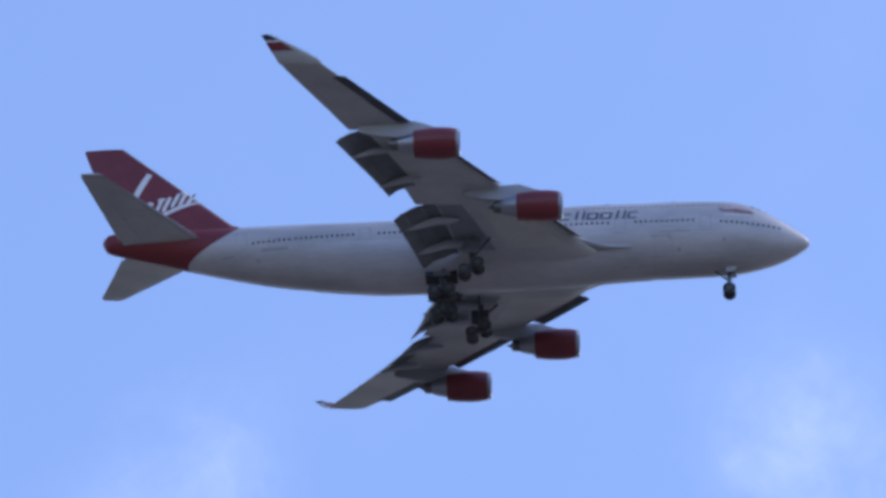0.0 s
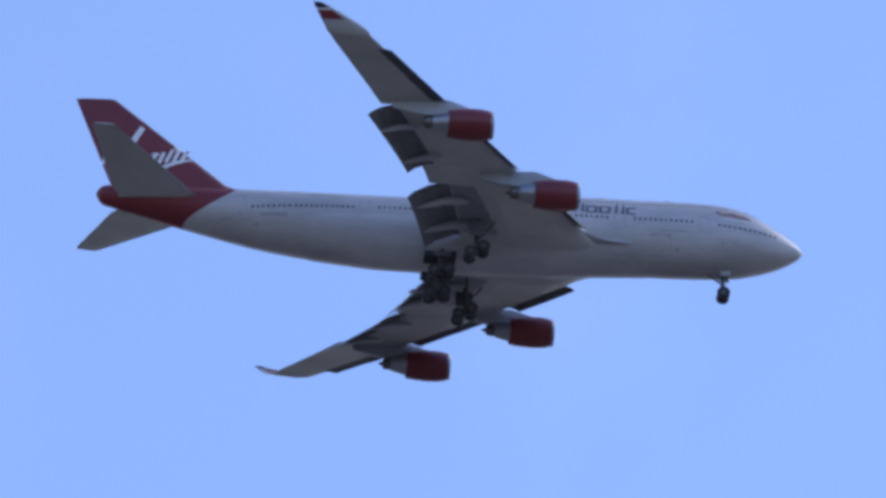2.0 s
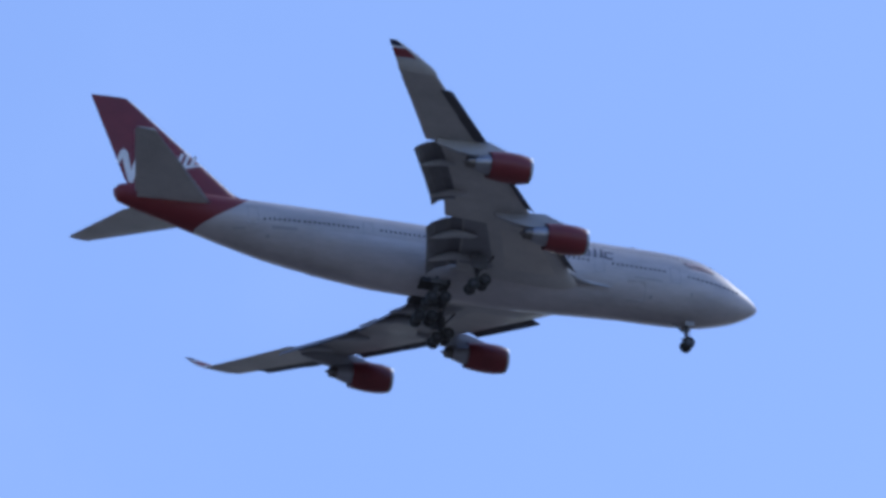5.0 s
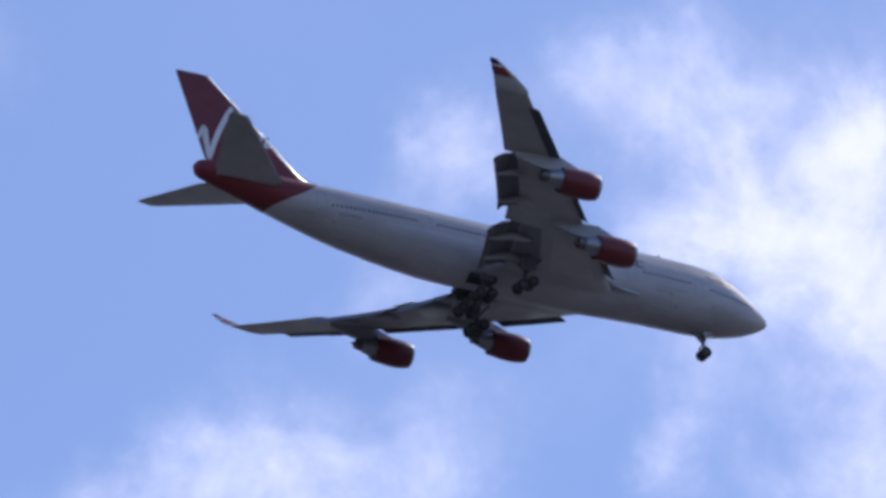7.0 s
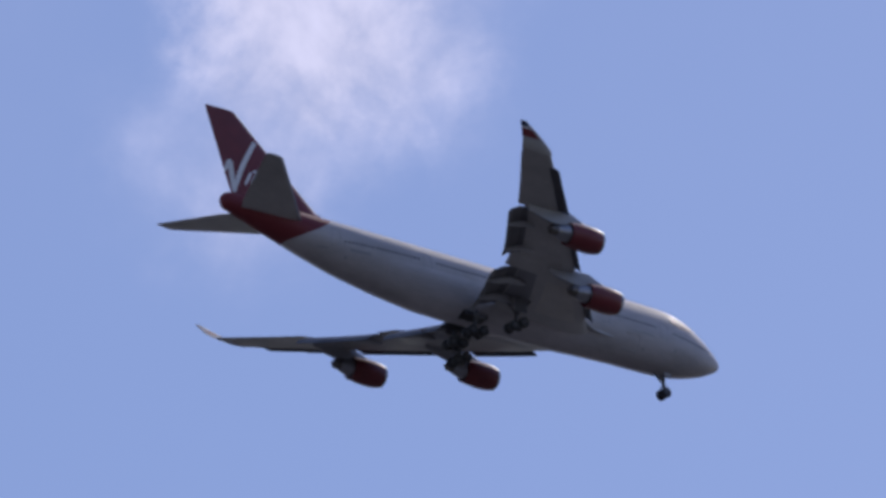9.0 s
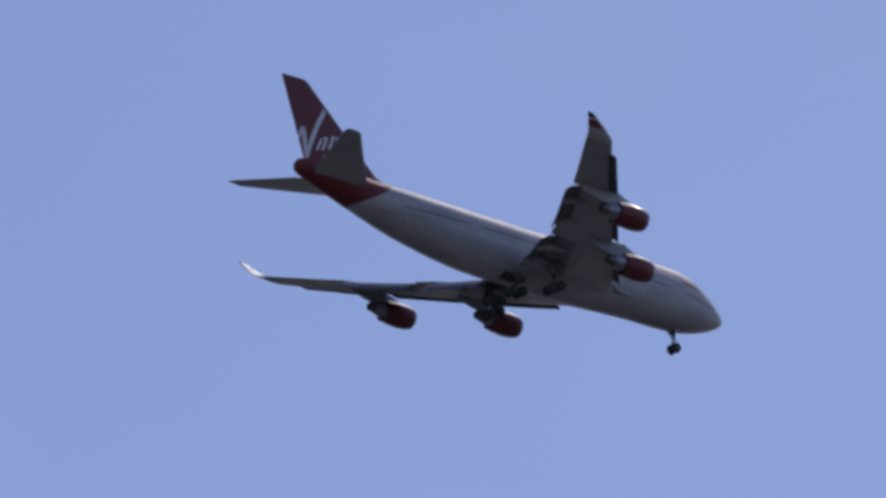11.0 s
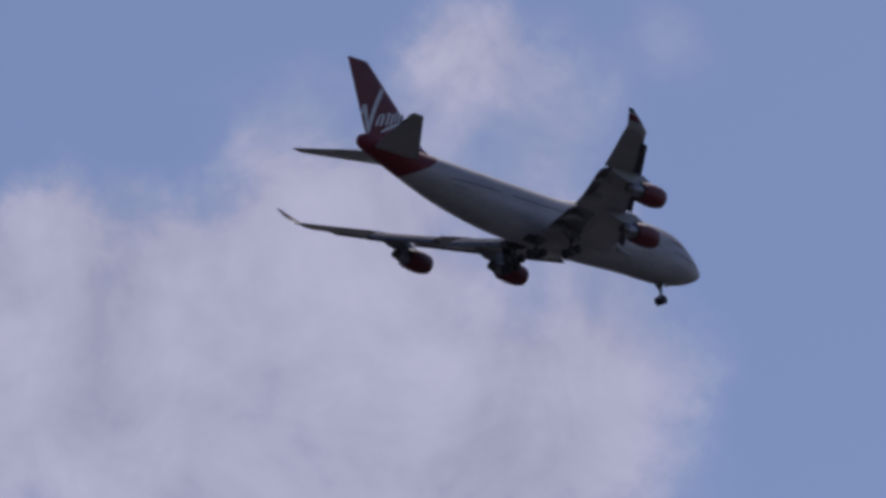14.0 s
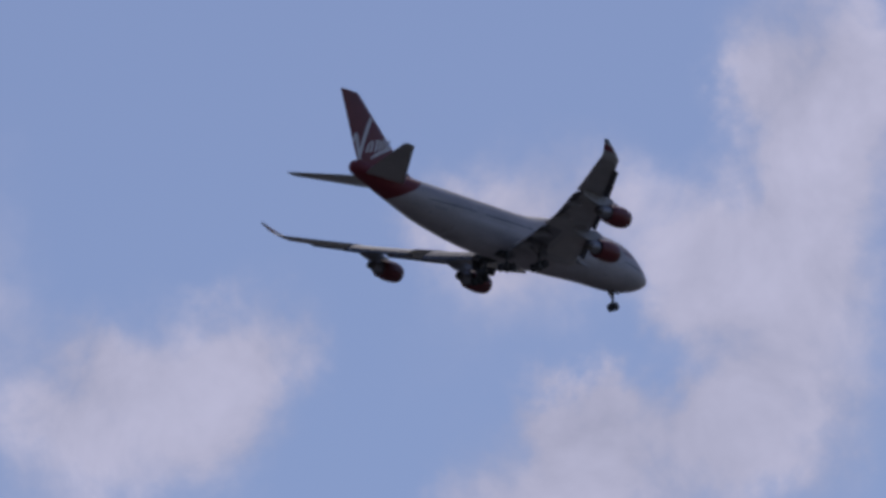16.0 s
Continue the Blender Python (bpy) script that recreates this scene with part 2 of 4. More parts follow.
cloud(31.92, 17.49, 0.66, 0.60)
cloud(31.88, 17.95, 0.53, 0.50)
cloud(31.69, 16.43, 0.75, 0.50)
cloud(31.64, 18.64, 0.66, 0.60)
cloud(31.64, 16.88, 0.66, 0.55)
cloud(31.60, 17.27, 0.75, 0.60)
cloud(31.59, 18.12, 0.66, 0.65)
cloud(31.56, 17.72, 0.70, 0.65)
cloud(31.39, 18.39, 0.70, 0.70)

fine = wt.nodes.new("ShaderNodeTexNoise")
fine.inputs["Scale"].default_value = 75.0
fine.inputs["Detail"].default_value = 9
fine.inputs["Roughness"].default_value = 0.58
fine.inputs["Distortion"].default_value = 0.3
wt.links.new(where.outputs["Generated"], fine.inputs["Vector"])
spread = wt.nodes.new("ShaderNodeMapRange")
spread.inputs["From Min"].default_value = 0.3
spread.inputs["From Max"].default_value = 0.7
spread.inputs["To Min"].default_value = 0.5
spread.inputs["To Max"].default_value = 1.35
wt.links.new(fine.outputs["Fac"], spread.inputs["Value"])
dens = wnode("ShaderNodeMath", operation="MULTIPLY")
wt.links.new(cover, dens.inputs[0])
wt.links.new(spread.outputs["Result"], dens.inputs[1])
veil_noise = wt.nodes.new("ShaderNodeTexNoise")
veil_noise.inputs["Scale"].default_value = 16.0
veil_noise.inputs["Detail"].default_value = 6
wt.links.new(where.outputs["Generated"], veil_noise.inputs["Vector"])
veil = wt.nodes.new("ShaderNodeMapRange")
veil.inputs["From Min"].default_value = 0.48
veil.inputs["From Max"].default_value = 0.75
veil.inputs["To Min"].default_value = 0.0
veil.inputs["To Max"].default_value = 0.15
wt.links.new(veil_noise.outputs["Fac"], veil.inputs["Value"])
both = wnode("ShaderNodeMath", operation="ADD")
wt.links.new(dens.outputs[0], both.inputs[0])
wt.links.new(veil.outputs["Result"], both.inputs[1])
soft_edge = wt.nodes.new("ShaderNodeMapRange")
soft_edge.interpolation_type = "SMOOTHSTEP"
soft_edge.inputs["From Min"].default_value = 0.0
soft_edge.inputs["From Max"].default_value = 1.2
soft_edge.inputs["To Max"].default_value = 0.95
wt.links.new(both.outputs[0], soft_edge.inputs["Value"])
lit = wt.nodes.new("ShaderNodeValToRGB")
lit.color_ramp.elements[0].position, lit.color_ramp.elements[0].color = 0.32, (0.66, 0.71, 0.97, 1)
lit.color_ramp.elements[1].position, lit.color_ramp.elements[1].color = 0.68, (0.89, 0.94, 1.26, 1)
wt.links.new(fine.outputs["Fac"], lit.inputs["Fac"])
dim = wt.nodes.new("ShaderNodeMix")
dim.data_type = "RGBA"
dim.blend_type = "MULTIPLY"
dim.inputs["Factor"].default_value = 1.0
dim.inputs[7].default_value = (SKY * 1.0, SKY * 1.0, SKY * 1.15, 1)
wt.links.new(sky.outputs["Color"], dim.inputs[6])
mixed = wt.nodes.new("ShaderNodeMix")
mixed.data_type = "RGBA"
wt.links.new(soft_edge.outputs["Result"], mixed.inputs["Factor"])
wt.links.new(dim.outputs[2], mixed.inputs[6])
wt.links.new(lit.outputs["Color"], mixed.inputs[7])
wt.links.new(mixed.outputs[2], back.inputs["Color"])
back.inputs["Strength"].default_value = 1.0
wt.links.new(back.outputs[0], out.inputs[0])

sun = new("sun", bpy.data.lights.new("sun", "SUN"))
sun.data.energy = 1.0
sun.data.angle = radians(0.6)
sun.data.color = (1.0, 0.97, 0.92)
sun.matrix_world = look(SUN * 100, (0, 0, 0))


# ---- materials ----
def material(name, color, rough=0.45, metal=0.0, vary=0.06, scale=0.35, streak=(1, 1, 1), bump=0.0, coat=0.0):
    """Paint, metal or rubber with soiling at two scales, in the metres of the thing."""
    m = bpy.data.materials.new(name)
    m.use_nodes = True
    t = m.node_tree
    b = t.nodes["Principled BSDF"]
    co = t.nodes.new("ShaderNodeTexCoord")
    mp = t.nodes.new("ShaderNodeMapping")
    mp.inputs["Scale"].default_value = streak
    t.links.new(co.outputs["Object"], mp.inputs["Vector"])
    big = t.nodes.new("ShaderNodeTexNoise")
    big.inputs["Scale"].default_value = scale
    big.inputs["Detail"].default_value = 4
    small = t.nodes.new("ShaderNodeTexNoise")
    small.inputs["Scale"].default_value = scale * 9
    small.inputs["Detail"].default_value = 6
    for n in (big, small):
        t.links.new(mp.outputs["Vector"], n.inputs["Vector"])
    add = t.nodes.new("ShaderNodeMath")
    add.operation = "MULTIPLY_ADD"
    add.inputs[1].default_value = 0.5
    t.links.new(small.outputs["Fac"], add.inputs[0])
    t.links.new(big.outputs["Fac"], add.inputs[2])
    ramp = t.nodes.new("ShaderNodeMapRange")
    ramp.inputs["From Min"].default_value, ramp.inputs["From Max"].default_value = 0.45, 1.05
    ramp.inputs["To Min"].default_value, ramp.inputs["To Max"].default_value = 1 - vary * 2, 1 + vary
    t.links.new(add.outputs[0], ramp.inputs["Value"])
    mul = t.nodes.new("ShaderNodeMix")
    mul.data_type, mul.blend_type = "RGBA", "MULTIPLY"
    mul.inputs["Factor"].default_value = 1
    mul.inputs[6].default_value = (*color, 1)
    t.links.new(ramp.outputs["Result"], mul.inputs[7])
    t.links.new(mul.outputs[2], b.inputs["Base Color"])
    ro = t.nodes.new("ShaderNodeMapRange")
    ro.inputs["To Min"].default_value, ro.inputs["To Max"].default_value = rough * 0.8, min(1, rough * 1.2)
    t.links.new(small.outputs["Fac"], ro.inputs["Value"])
    t.links.new(ro.outputs["Result"], b.inputs["Roughness"])
    b.inputs["Metallic"].default_value = metal
    b.inputs["Coat Weight"].default_value = coat
    if bump:
        bp = t.nodes.new("ShaderNodeBump")
        bp.inputs["Strength"].default_value = bump
        bp.inputs["Distance"].default_value = 0.02
        t.links.new(small.outputs["Fac"], bp.inputs["Height"])
        t.links.new(bp.outputs["Normal"], b.inputs["Normal"])
    return m


def livery(white, red):
    """White fuselage paint that turns red behind the slanted line at the foot of the fin."""
    m = white.copy()
    m.name = "fuselage_paint"
    t = m.node_tree
    b = t.nodes["Principled BSDF"]
    old = b.inputs["Base Color"].links[0].from_socket
    co = t.nodes.new("ShaderNodeTexCoord")
    sep = t.nodes.new("ShaderNodeSeparateXYZ")
    t.links.new(co.outputs["Object"], sep.inputs[0])
    # x < X0 + slope * z is red; the line sags a little
    zz = t.nodes.new("ShaderNodeMath")
    zz.operation = "MULTIPLY_ADD"
    zz.inputs[1].default_value, zz.inputs[2].default_value = 2.1, -24.3
    t.links.new(sep.outputs["Z"], zz.inputs[0])
    sq = t.nodes.new("ShaderNodeMath")
    sq.operation = "MULTIPLY"
    t.links.new(sep.outputs["Z"], sq.inputs[0])
    t.links.new(sep.outputs["Z"], sq.inputs[1])
    bend = t.nodes.new("ShaderNodeMath")
    bend.operation = "MULTIPLY_ADD"
    bend.inputs[1].default_value = -0.22
    t.links.new(sq.outputs[0], bend.inputs[0])
    t.links.new(zz.outputs[0], bend.inputs[2])
    diff = t.nodes.new("ShaderNodeMath")
    diff.operation = "SUBTRACT"
    t.links.new(bend.outputs[0], diff.inputs[0])
    t.links.new(sep.outputs["X"], diff.inputs[1])
    edge = t.nodes.new("ShaderNodeMapRange")
    edge.inputs["From Min"].default_value, edge.inputs["From Max"].default_value = -0.03, 0.03
    t.links.new(diff.outputs[0], edge.inputs["Value"])
    mix = t.nodes.new("ShaderNodeMix")
    mix.data_type = "RGBA"
    t.links.new(edge.outputs["Result"], mix.inputs["Factor"])
    t.links.new(old, mix.inputs[6])
    mix.inputs[7].default_value = (*red, 1)
    t.links.new(mix.outputs[2], b.inputs["Base Color"])
    return m


RED = (0.175, 0.02, 0.027)
M_WHITE = material("white_paint", (0.47, 0.445, 0.46), 0.55, metal=0.1, vary=0.15, scale=0.25, streak=(0.4, 1, 1.6), coat=0.0)
M_BODY = livery(M_WHITE, RED)
M_RED = material("red_paint", RED, 0.45, vary=0.12, scale=0.5, coat=0.1)
M_GREY = material("grey_wing_paint", (0.46, 0.45, 0.44), 0.48, vary=0.12, scale=0.35, streak=(0.5, 1.2, 1))
# grey of flaps and gear doors, darkened to carry their shade
M_FLAP = material("shade_dark_grey", (0.135, 0.135, 0.15), 0.5, vary=0.15, scale=0.6, streak=(0.6, 1.2, 1))
M_SLAT = material("slat_underside", (0.09, 0.09, 0.10), 0.5, vary=0.2, scale=0.8)
M_PALE = material("pale_skin_panel", (0.52, 0.50, 0.47), 0.5, vary=0.1, scale=0.5, streak=(0.5, 1, 1))
# darker wing grey that paints the shaded strip before the flaps
M_TRAIL_SHADE = material("trailing_shade_grey", (0.26, 0.26, 0.28), 0.5, vary=0.15, scale=0.6, streak=(0.5, 1.2, 1))
M_FAIR = material("pale_fairing_paint", (0.36, 0.36, 0.38), 0.42, vary=0.1, scale=0.5, streak=(0.5, 1, 1))
M_METAL = material("bare_metal", (0.36, 0.36, 0.39), 0.38, metal=0.9, vary=0.12, scale=1.2, streak=(0.4, 1, 1))
M_LIP = material("inlet_metal", (0.30, 0.31, 0.34), 0.52, metal=0.9, vary=0.1, scale=1.2)
M_EXHAUST = material("heat_stained_metal", (0.20, 0.18, 0.17), 0.4, metal=1.0, vary=0.25, scale=1.5)
# black that stands for the shade inside wheel wells and engine inlets
M_BLACK = material("cavity_shade_black", (0.02, 0.02, 0.022), 0.6, vary=0.2, scale=1)
M_TYRE = material("tyre_rubber", (0.04, 0.04, 0.042), 0.8, vary=0.25, scale=3, bump=0.2)
M_STRUT = material("landing_gear_steel", (0.075, 0.075, 0.085), 0.55, metal=0.2, vary=0.2, scale=2)
M_DARKGREY = material("dark_grey_marking", (0.10, 0.095, 0.12), 0.4, vary=0.08, scale=2)
M_LINE = material("panel_joint", (0.30, 0.30, 0.33), 0.5, vary=0.1, scale=2)
M_GLASS = material("window_glass", (0.075, 0.077, 0.09), 0.15, vary=0.1, scale=4)
M_NAVY = material("navy_paint", (0.015, 0.018, 0.05), 0.4, vary=0.1, scale=1.5)
M_MARK = material("white_marking", (0.74, 0.74, 0.76), 0.35, vary=0.05, scale=1.5)
M_BLUSH = material("pink_marking", (0.50, 0.36, 0.34), 0.4, vary=0.1, scale=1.5)


# ---- building tools: s runs aft from the nose, y to port, z up from the tyres, in metres ----
def P(s, y, z):
    return Vector((35.0 - s, y, z - 5.4))


def finish(bm, sharp=38):
    bmesh.ops.remove_doubles(bm, verts=bm.verts, dist=1e-5)
    bmesh.ops.recalc_face_normals(bm, faces=bm.faces)
    for f in bm.faces:
        f.smooth = True
    for e in bm.edges:
        e.smooth = len(e.link_faces) == 2 and e.calc_face_angle(0) < radians(sharp)


def part(name, bm, mat, parent, label="", at=None):
    finish(bm)
    me = bpy.data.meshes.new(name)
    bm.to_mesh(me)
    bm.free()
    me.materials.append(mat)
    ob = new(name, me)
    ob.parent = parent
    if at is not None:
        ob.location = at
    return tagged(ob, label) if label else ob


def again(ob, parent, at=None):
    """Another part on the same mesh."""
    o = new(ob.name.split(".")[0], ob.data)
    o.parent = parent
    if at is not None:
        o.location = at
    if "label" in ob:
        o["label"] = ob["label"]
    return o


def loft(rings, caps=True, closed=True, bm=None):
    bm = bm or bmesh.new()
    vs = [[bm.verts.new(p) for p in r] for r in rings]
    n = len(rings[0])
    for a, b in zip(vs, vs[1:]):
        for i in range(n if closed else n - 1):
            j = (i + 1) % n
            bm.faces.new((a[i], a[j], b[j], b[i]))
    if caps:
        bm.faces.new(vs[0][::-1])
        bm.faces.new(vs[-1])
    return bm


def curve(xs, ys):
    """A smooth curve through points, without overshoot."""
    xs, ys = np.array(xs, float), np.array(ys, float)
    h, d = np.diff(xs), np.diff(ys) / np.diff(xs)
    m = np.zeros(len(xs))
    m[0], m[-1] = d[0], d[-1]
    for i in range(1, len(xs) - 1):
        if d[i - 1] * d[i] > 0:
            w1, w2 = 2 * h[i] + h[i - 1], h[i] + 2 * h[i - 1]
            m[i] = (w1 + w2) / (w1 / d[i - 1] + w2 / d[i])

    def at(x):
        x = min(max(x, xs[0]), xs[-1])
        i = min(int(np.searchsorted(xs, x, "right")) - 1, len(h) - 1)
        t = (x - xs[i]) / h[i]
        return float((1 + 2 * t) * (1 - t) ** 2 * ys[i] + t * (1 - t) ** 2 * h[i] * m[i] + t * t * (3 - 2 * t) * ys[i + 1] + t * t * (t - 1) * h[i] * m[i + 1])
    return at


def tube(path, radii, n=12):
    """A round bar along points, with a radius at each."""
    rings = []
    for i, p in enumerate(path):
        p = Vector(p)
        d = (Vector(path[min(i + 1, len(path) - 1)]) - Vector(path[max(i - 1, 0)])).normalized()
        u = d.orthogonal().normalized()
        if abs(d.x) < 0.9:
            u = (Vector((1, 0, 0)) - d * d.x).normalized()
        v = d.cross(u)
        rings.append([p + radii[i] * (math.cos(a) * u + math.sin(a) * v) for a in (2 * math.pi * k / n for k in range(n))])
    return loft(rings)


# ---- ground under the flight path ----
def ground():
    bm = bmesh.new()
    R = 30000
    vs = [bm.verts.new((R * math.cos(a), R * math.sin(a), 0)) for a in (2 * math.pi * k / 64 for k in range(64))]
    bm.faces.new(vs)
    me = bpy.data.meshes.new("ground")
    bm.to_mesh(me)
    bm.free()
    me.materials.append(material("dry_land", (0.132, 0.120, 0.108), 0.9, vary=0.25, scale=0.004))
    tagged(new("ground", me), "flat dry grey-brown land under the flight path", "ground", kind="structure")


ground()

# ---- airliner: fuselage ----
airliner = tagged(new("airliner"), "silver-white four-engined jet airliner with red tail, wheels and flaps down", "aeroplane")

top_z = curve([-0.35, 0.0, 0.8, 2.2, 3.6, 5.0, 6.4, 8.5, 12, 20, 23.5, 27, 30, 34, 56, 62, 66, 68.0, 68.75],
              [5.2, 5.74, 6.47, 7.45, 8.43, 9.35, 9.9, 10.2, 10.3, 10.3, 10.15, 9.6, 9.15, 9.0, 9.0, 9.07, 9.15, 9.08, 8.4])
bot_z = curve([-0.35, 0.0, 0.8, 2.2, 4.0, 6.5, 10, 14, 44, 48, 52, 56, 60, 64, 67, 68.3, 68.75],
              [5.2, 4.76, 4.22, 3.55, 2.98, 2.45, 2.25, 2.2, 2.2, 2.35, 2.95, 3.85, 4.85, 5.9, 6.75, 7.2, 8.0])
half_w = curve([-0.35, 0.0, 0.8, 2.2, 4.0, 6.5, 10, 14, 44, 48, 52, 56, 60, 64, 67, 68.3, 68.75],
               [0.02, 0.52, 1.1, 1.86, 2.5, 2.95, 3.2, 3.25, 3.25, 3.2, 3.0, 2.6, 2.1, 1.55, 1.1, 0.8, 0.15])
mid_z = curve([-0.35, 2, 5, 10, 44, 52, 60, 66, 68.75], [5.25, 5.25, 5.4, 5.55, 5.55, 5.95, 6.9, 7.9, 8.15])


# the upper deck is pinched above the main deck: the section's power falls below that of an ellipse
pinch = curve([-1, 3, 6, 18, 28, 36, 70], [2.0, 1.9, 1.76, 1.74, 1.9, 2.0, 2.0])


def side_y(s, z):
    c = mid_z(s)
    k = abs(z - c) / ((top_z(s) - c) if z > c else (c - bot_z(s)))
    p = pinch(s) if z > c else 2.0
    return half_w(s) * max(0.0, 1 - k ** p) ** (1 / p)


def fuselage_ring(s, n=48):
    r = []
    c, t, b, w = mid_z(s), top_z(s), bot_z(s), half_w(s)
    for k in range(n):
        a = 2 * math.pi * k / n
        q = 2 / pinch(s) if math.sin(a) > 0 else 1.0
        y, h = math.copysign(abs(math.cos(a)) ** q, math.cos(a)), math.copysign(abs(math.sin(a)) ** q, math.sin(a))
        r.append(P(s, w * y, c + h * ((t - c) if h > 0 else (c - b))))
    return r


def patch(spots, side, lift, bm=None):
    """A skin panel on the fuselage: a closed outline of (s, z), lifted off the surface, with a skirt down to it."""
    bm = bm or bmesh.new()
    up, low = [], []
    for s, z in spots:
        y = side_y(s, z)
        up.append(bm.verts.new(P(s, side * (y + lift), z)))
        low.append(bm.verts.new(P(s, side * (y - 0.02), z)))
    n = len(spots)
    bm.faces.new(up)
    for i in range(n):
        bm.faces.new((up[i], up[(i + 1) % n], low[(i + 1) % n], low[i]))
    return bm


def strip_patch(line, width, side, lift, bm=None):
    """A painted band along a line of (s, z) on the fuselage side."""
    bm = bm or bmesh.new()
    dense = []
    for (a, b), (c, d) in zip(line, line[1:]):
        n = max(1, math.ceil(math.hypot(c - a, d - b) / 0.25))
        dense += [(a + (c - a) * k / n, b + (d - b) * k / n) for k in range(n)]
    line = dense + [line[-1]]
    rows = []
    for i, (s, z) in enumerate(line):
        s0, z0 = line[max(i - 1, 0)]
        s1, z1 = line[min(i + 1, len(line) - 1)]
        L = math.hypot(s1 - s0, z1 - z0)
        ns, nz = -(z1 - z0) / L * width / 2, (s1 - s0) / L * width / 2
        ring = []
        for a, b, l in ((-1, -1, lift), (1, 1, lift), (1, 1, -0.02), (-1, -1, -0.02)):
            ss, zz = s + a * ns, z + b * nz
            ring.append(P(ss, side * (side_y(ss, zz) + l), zz))
        rows.append(ring)
    return loft(rows, bm=bm)


def box_line(s0, s1, z0, z1, n=4):
    pts = []
    for (a, b), (c, d) in (((s0, z0), (s1, z0)), ((s1, z0), (s1, z1)), ((s1, z1), (s0, z1)), ((s0, z1), (s0, z0))):
        pts += [(a + (c - a) * k / n, b + (d - b) * k / n) for k in range(n)]
    return pts


def build_fuselage():
    st = [-0.34, -0.3, -0.2, -0.05, 0.1, 0.3, 0.6, 0.9, 1.3, 1.8, 2.4, 3, 3.6, 4.3, 5, 5.7, 6.4, 7.4, 8.5, 10, 12, 14]
    st += [14 + k for k in range(1, 43)] + [57 + k * 0.75 for k in range(14)] + [67.9, 68.3, 68.5, 68.65, 68.74]
    fus = part("fuselage", loft([fuselage_ring(s) for s in st]), M_BODY, airliner, "white fuselage with a humped upper deck and red tail")
    # wing-to-body fairing, swelling smoothly out of the belly
    swell = curve([15, 18, 22, 26, 36, 41, 45, 48.5], [0.0, 0.16, 0.45, 0.66, 0.74, 0.68, 0.30, 0.0])
    rings = []
    for k in range(34):
        s = 15 + k
        c, d, w, b = mid_z(s), swell(s), half_w(s), bot_z(s)
        ring = []
        for a in (2 * math.pi * j / 40 for j in range(40)):
            low = max(0.0, -math.sin(a))
            grow = 0.985 + 0.03 * min(1.0, low * 3)
            ring.append(P(s, math.cos(a) * (w * grow + 0.55 * d * low ** 0.7), c + math.sin(a) * ((c - b) * grow + d * low ** 1.2) if low else c + math.sin(a) * 2.2))
        rings.append(ring)
    part("belly_fairing", loft(rings), M_WHITE, airliner, "grey fairing where wings meet belly")
    for side in (-1, 1):
        # main deck windows, in runs between the doors; one mesh a side serves a run of like curvature
        runs = [(2.6, 8.2), (10.9, 16.8), (19.2, 28.4), (30.8, 41.6), (44.0, 49.6), (50.2, 53.9)]
        shared = None
        for a, b in runs:
            s = a
            while s <= b:
                z = 6.36 - max(0, 11.0 - s) * 0.075 - max(0, s - 20) * 0.011 - max(0, s - 42) * 0.02
                if 36 < s < 46:
                    if shared is None:
                        bm = bmesh.new()
                        patch([(s + 0.13 * math.cos(q), z + 0.18 * math.sin(q)) for q in (2 * math.pi * k / 10 for k in range(10))], side, 0.035, bm)
                        shared = part("window", bm, M_GLASS, fus)
                        s_first, z_first = s, z
                    else:
                        again(shared, fus, (-(s - s_first), 0, z - z_first))
                else:
                    part("window", patch([(s + 0.13 * math.cos(q), z + 0.18 * math.sin(q)) for q in (2 * math.pi * k / 10 for k in range(10))], side, 0.012), M_GLASS, fus)
                s += 0.508
        # upper deck windows
        s = 7.4
        while s < 22:
            part("window", patch([(s + 0.085 * math.cos(q), 8.72 + 0.10 * math.sin(q)) for q in (2 * math.pi * k / 10 for k in range(10))], side, 0.012), M_GLASS, fus)
            s += 0.508
        # cockpit panes
        for s0, s1, z0, z1 in ((3.35, 4.0, 8.0, 8.42), (4.1, 4.75, 8.22, 8.8), (4.85, 5.4, 8.42, 8.95)):
            part("cockpit_window", patch([(s0, z0), (s1, z0 + 0.12), (s1, z1), (s0 + 0.25, z1 - 0.12)], side, 0.015), M_GLASS, fus)
        # doors, each with its dark joint
        for s0, zb in ((9.2, 5.15), (17.5, 5.15), (29.1, 5.15), (42.3, 5.15), (54.4, 5.2)):
            part("door", patch(box_line(s0, s0 + 1.05, zb, zb + 1.95), side, 0.012), M_WHITE, fus, "white passenger door")
            part("door_joint", strip_patch(box_line(s0, s0 + 1.05, zb, zb + 1.95) + [(s0, zb)], 0.05, side, 0.018), M_LINE, fus)
        for s0, s1, zb, h in ((13.0, 15.7, 2.95, 1.75), (45.0, 47.7, 3.2, 1.75)):
            if side < 0:
                part("cargo_door", patch(box_line(s0, s1, zb, zb + h), side, 0.010), M_WHITE, fus, "white cargo hatch")
                part("door_joint", strip_patch(box_line(s0, s1, zb, zb + h) + [(s0, zb)], 0.05, side, 0.016), M_LINE, fus)
        # airline title: plain slanted bars where the letters stand
        x = 16.35
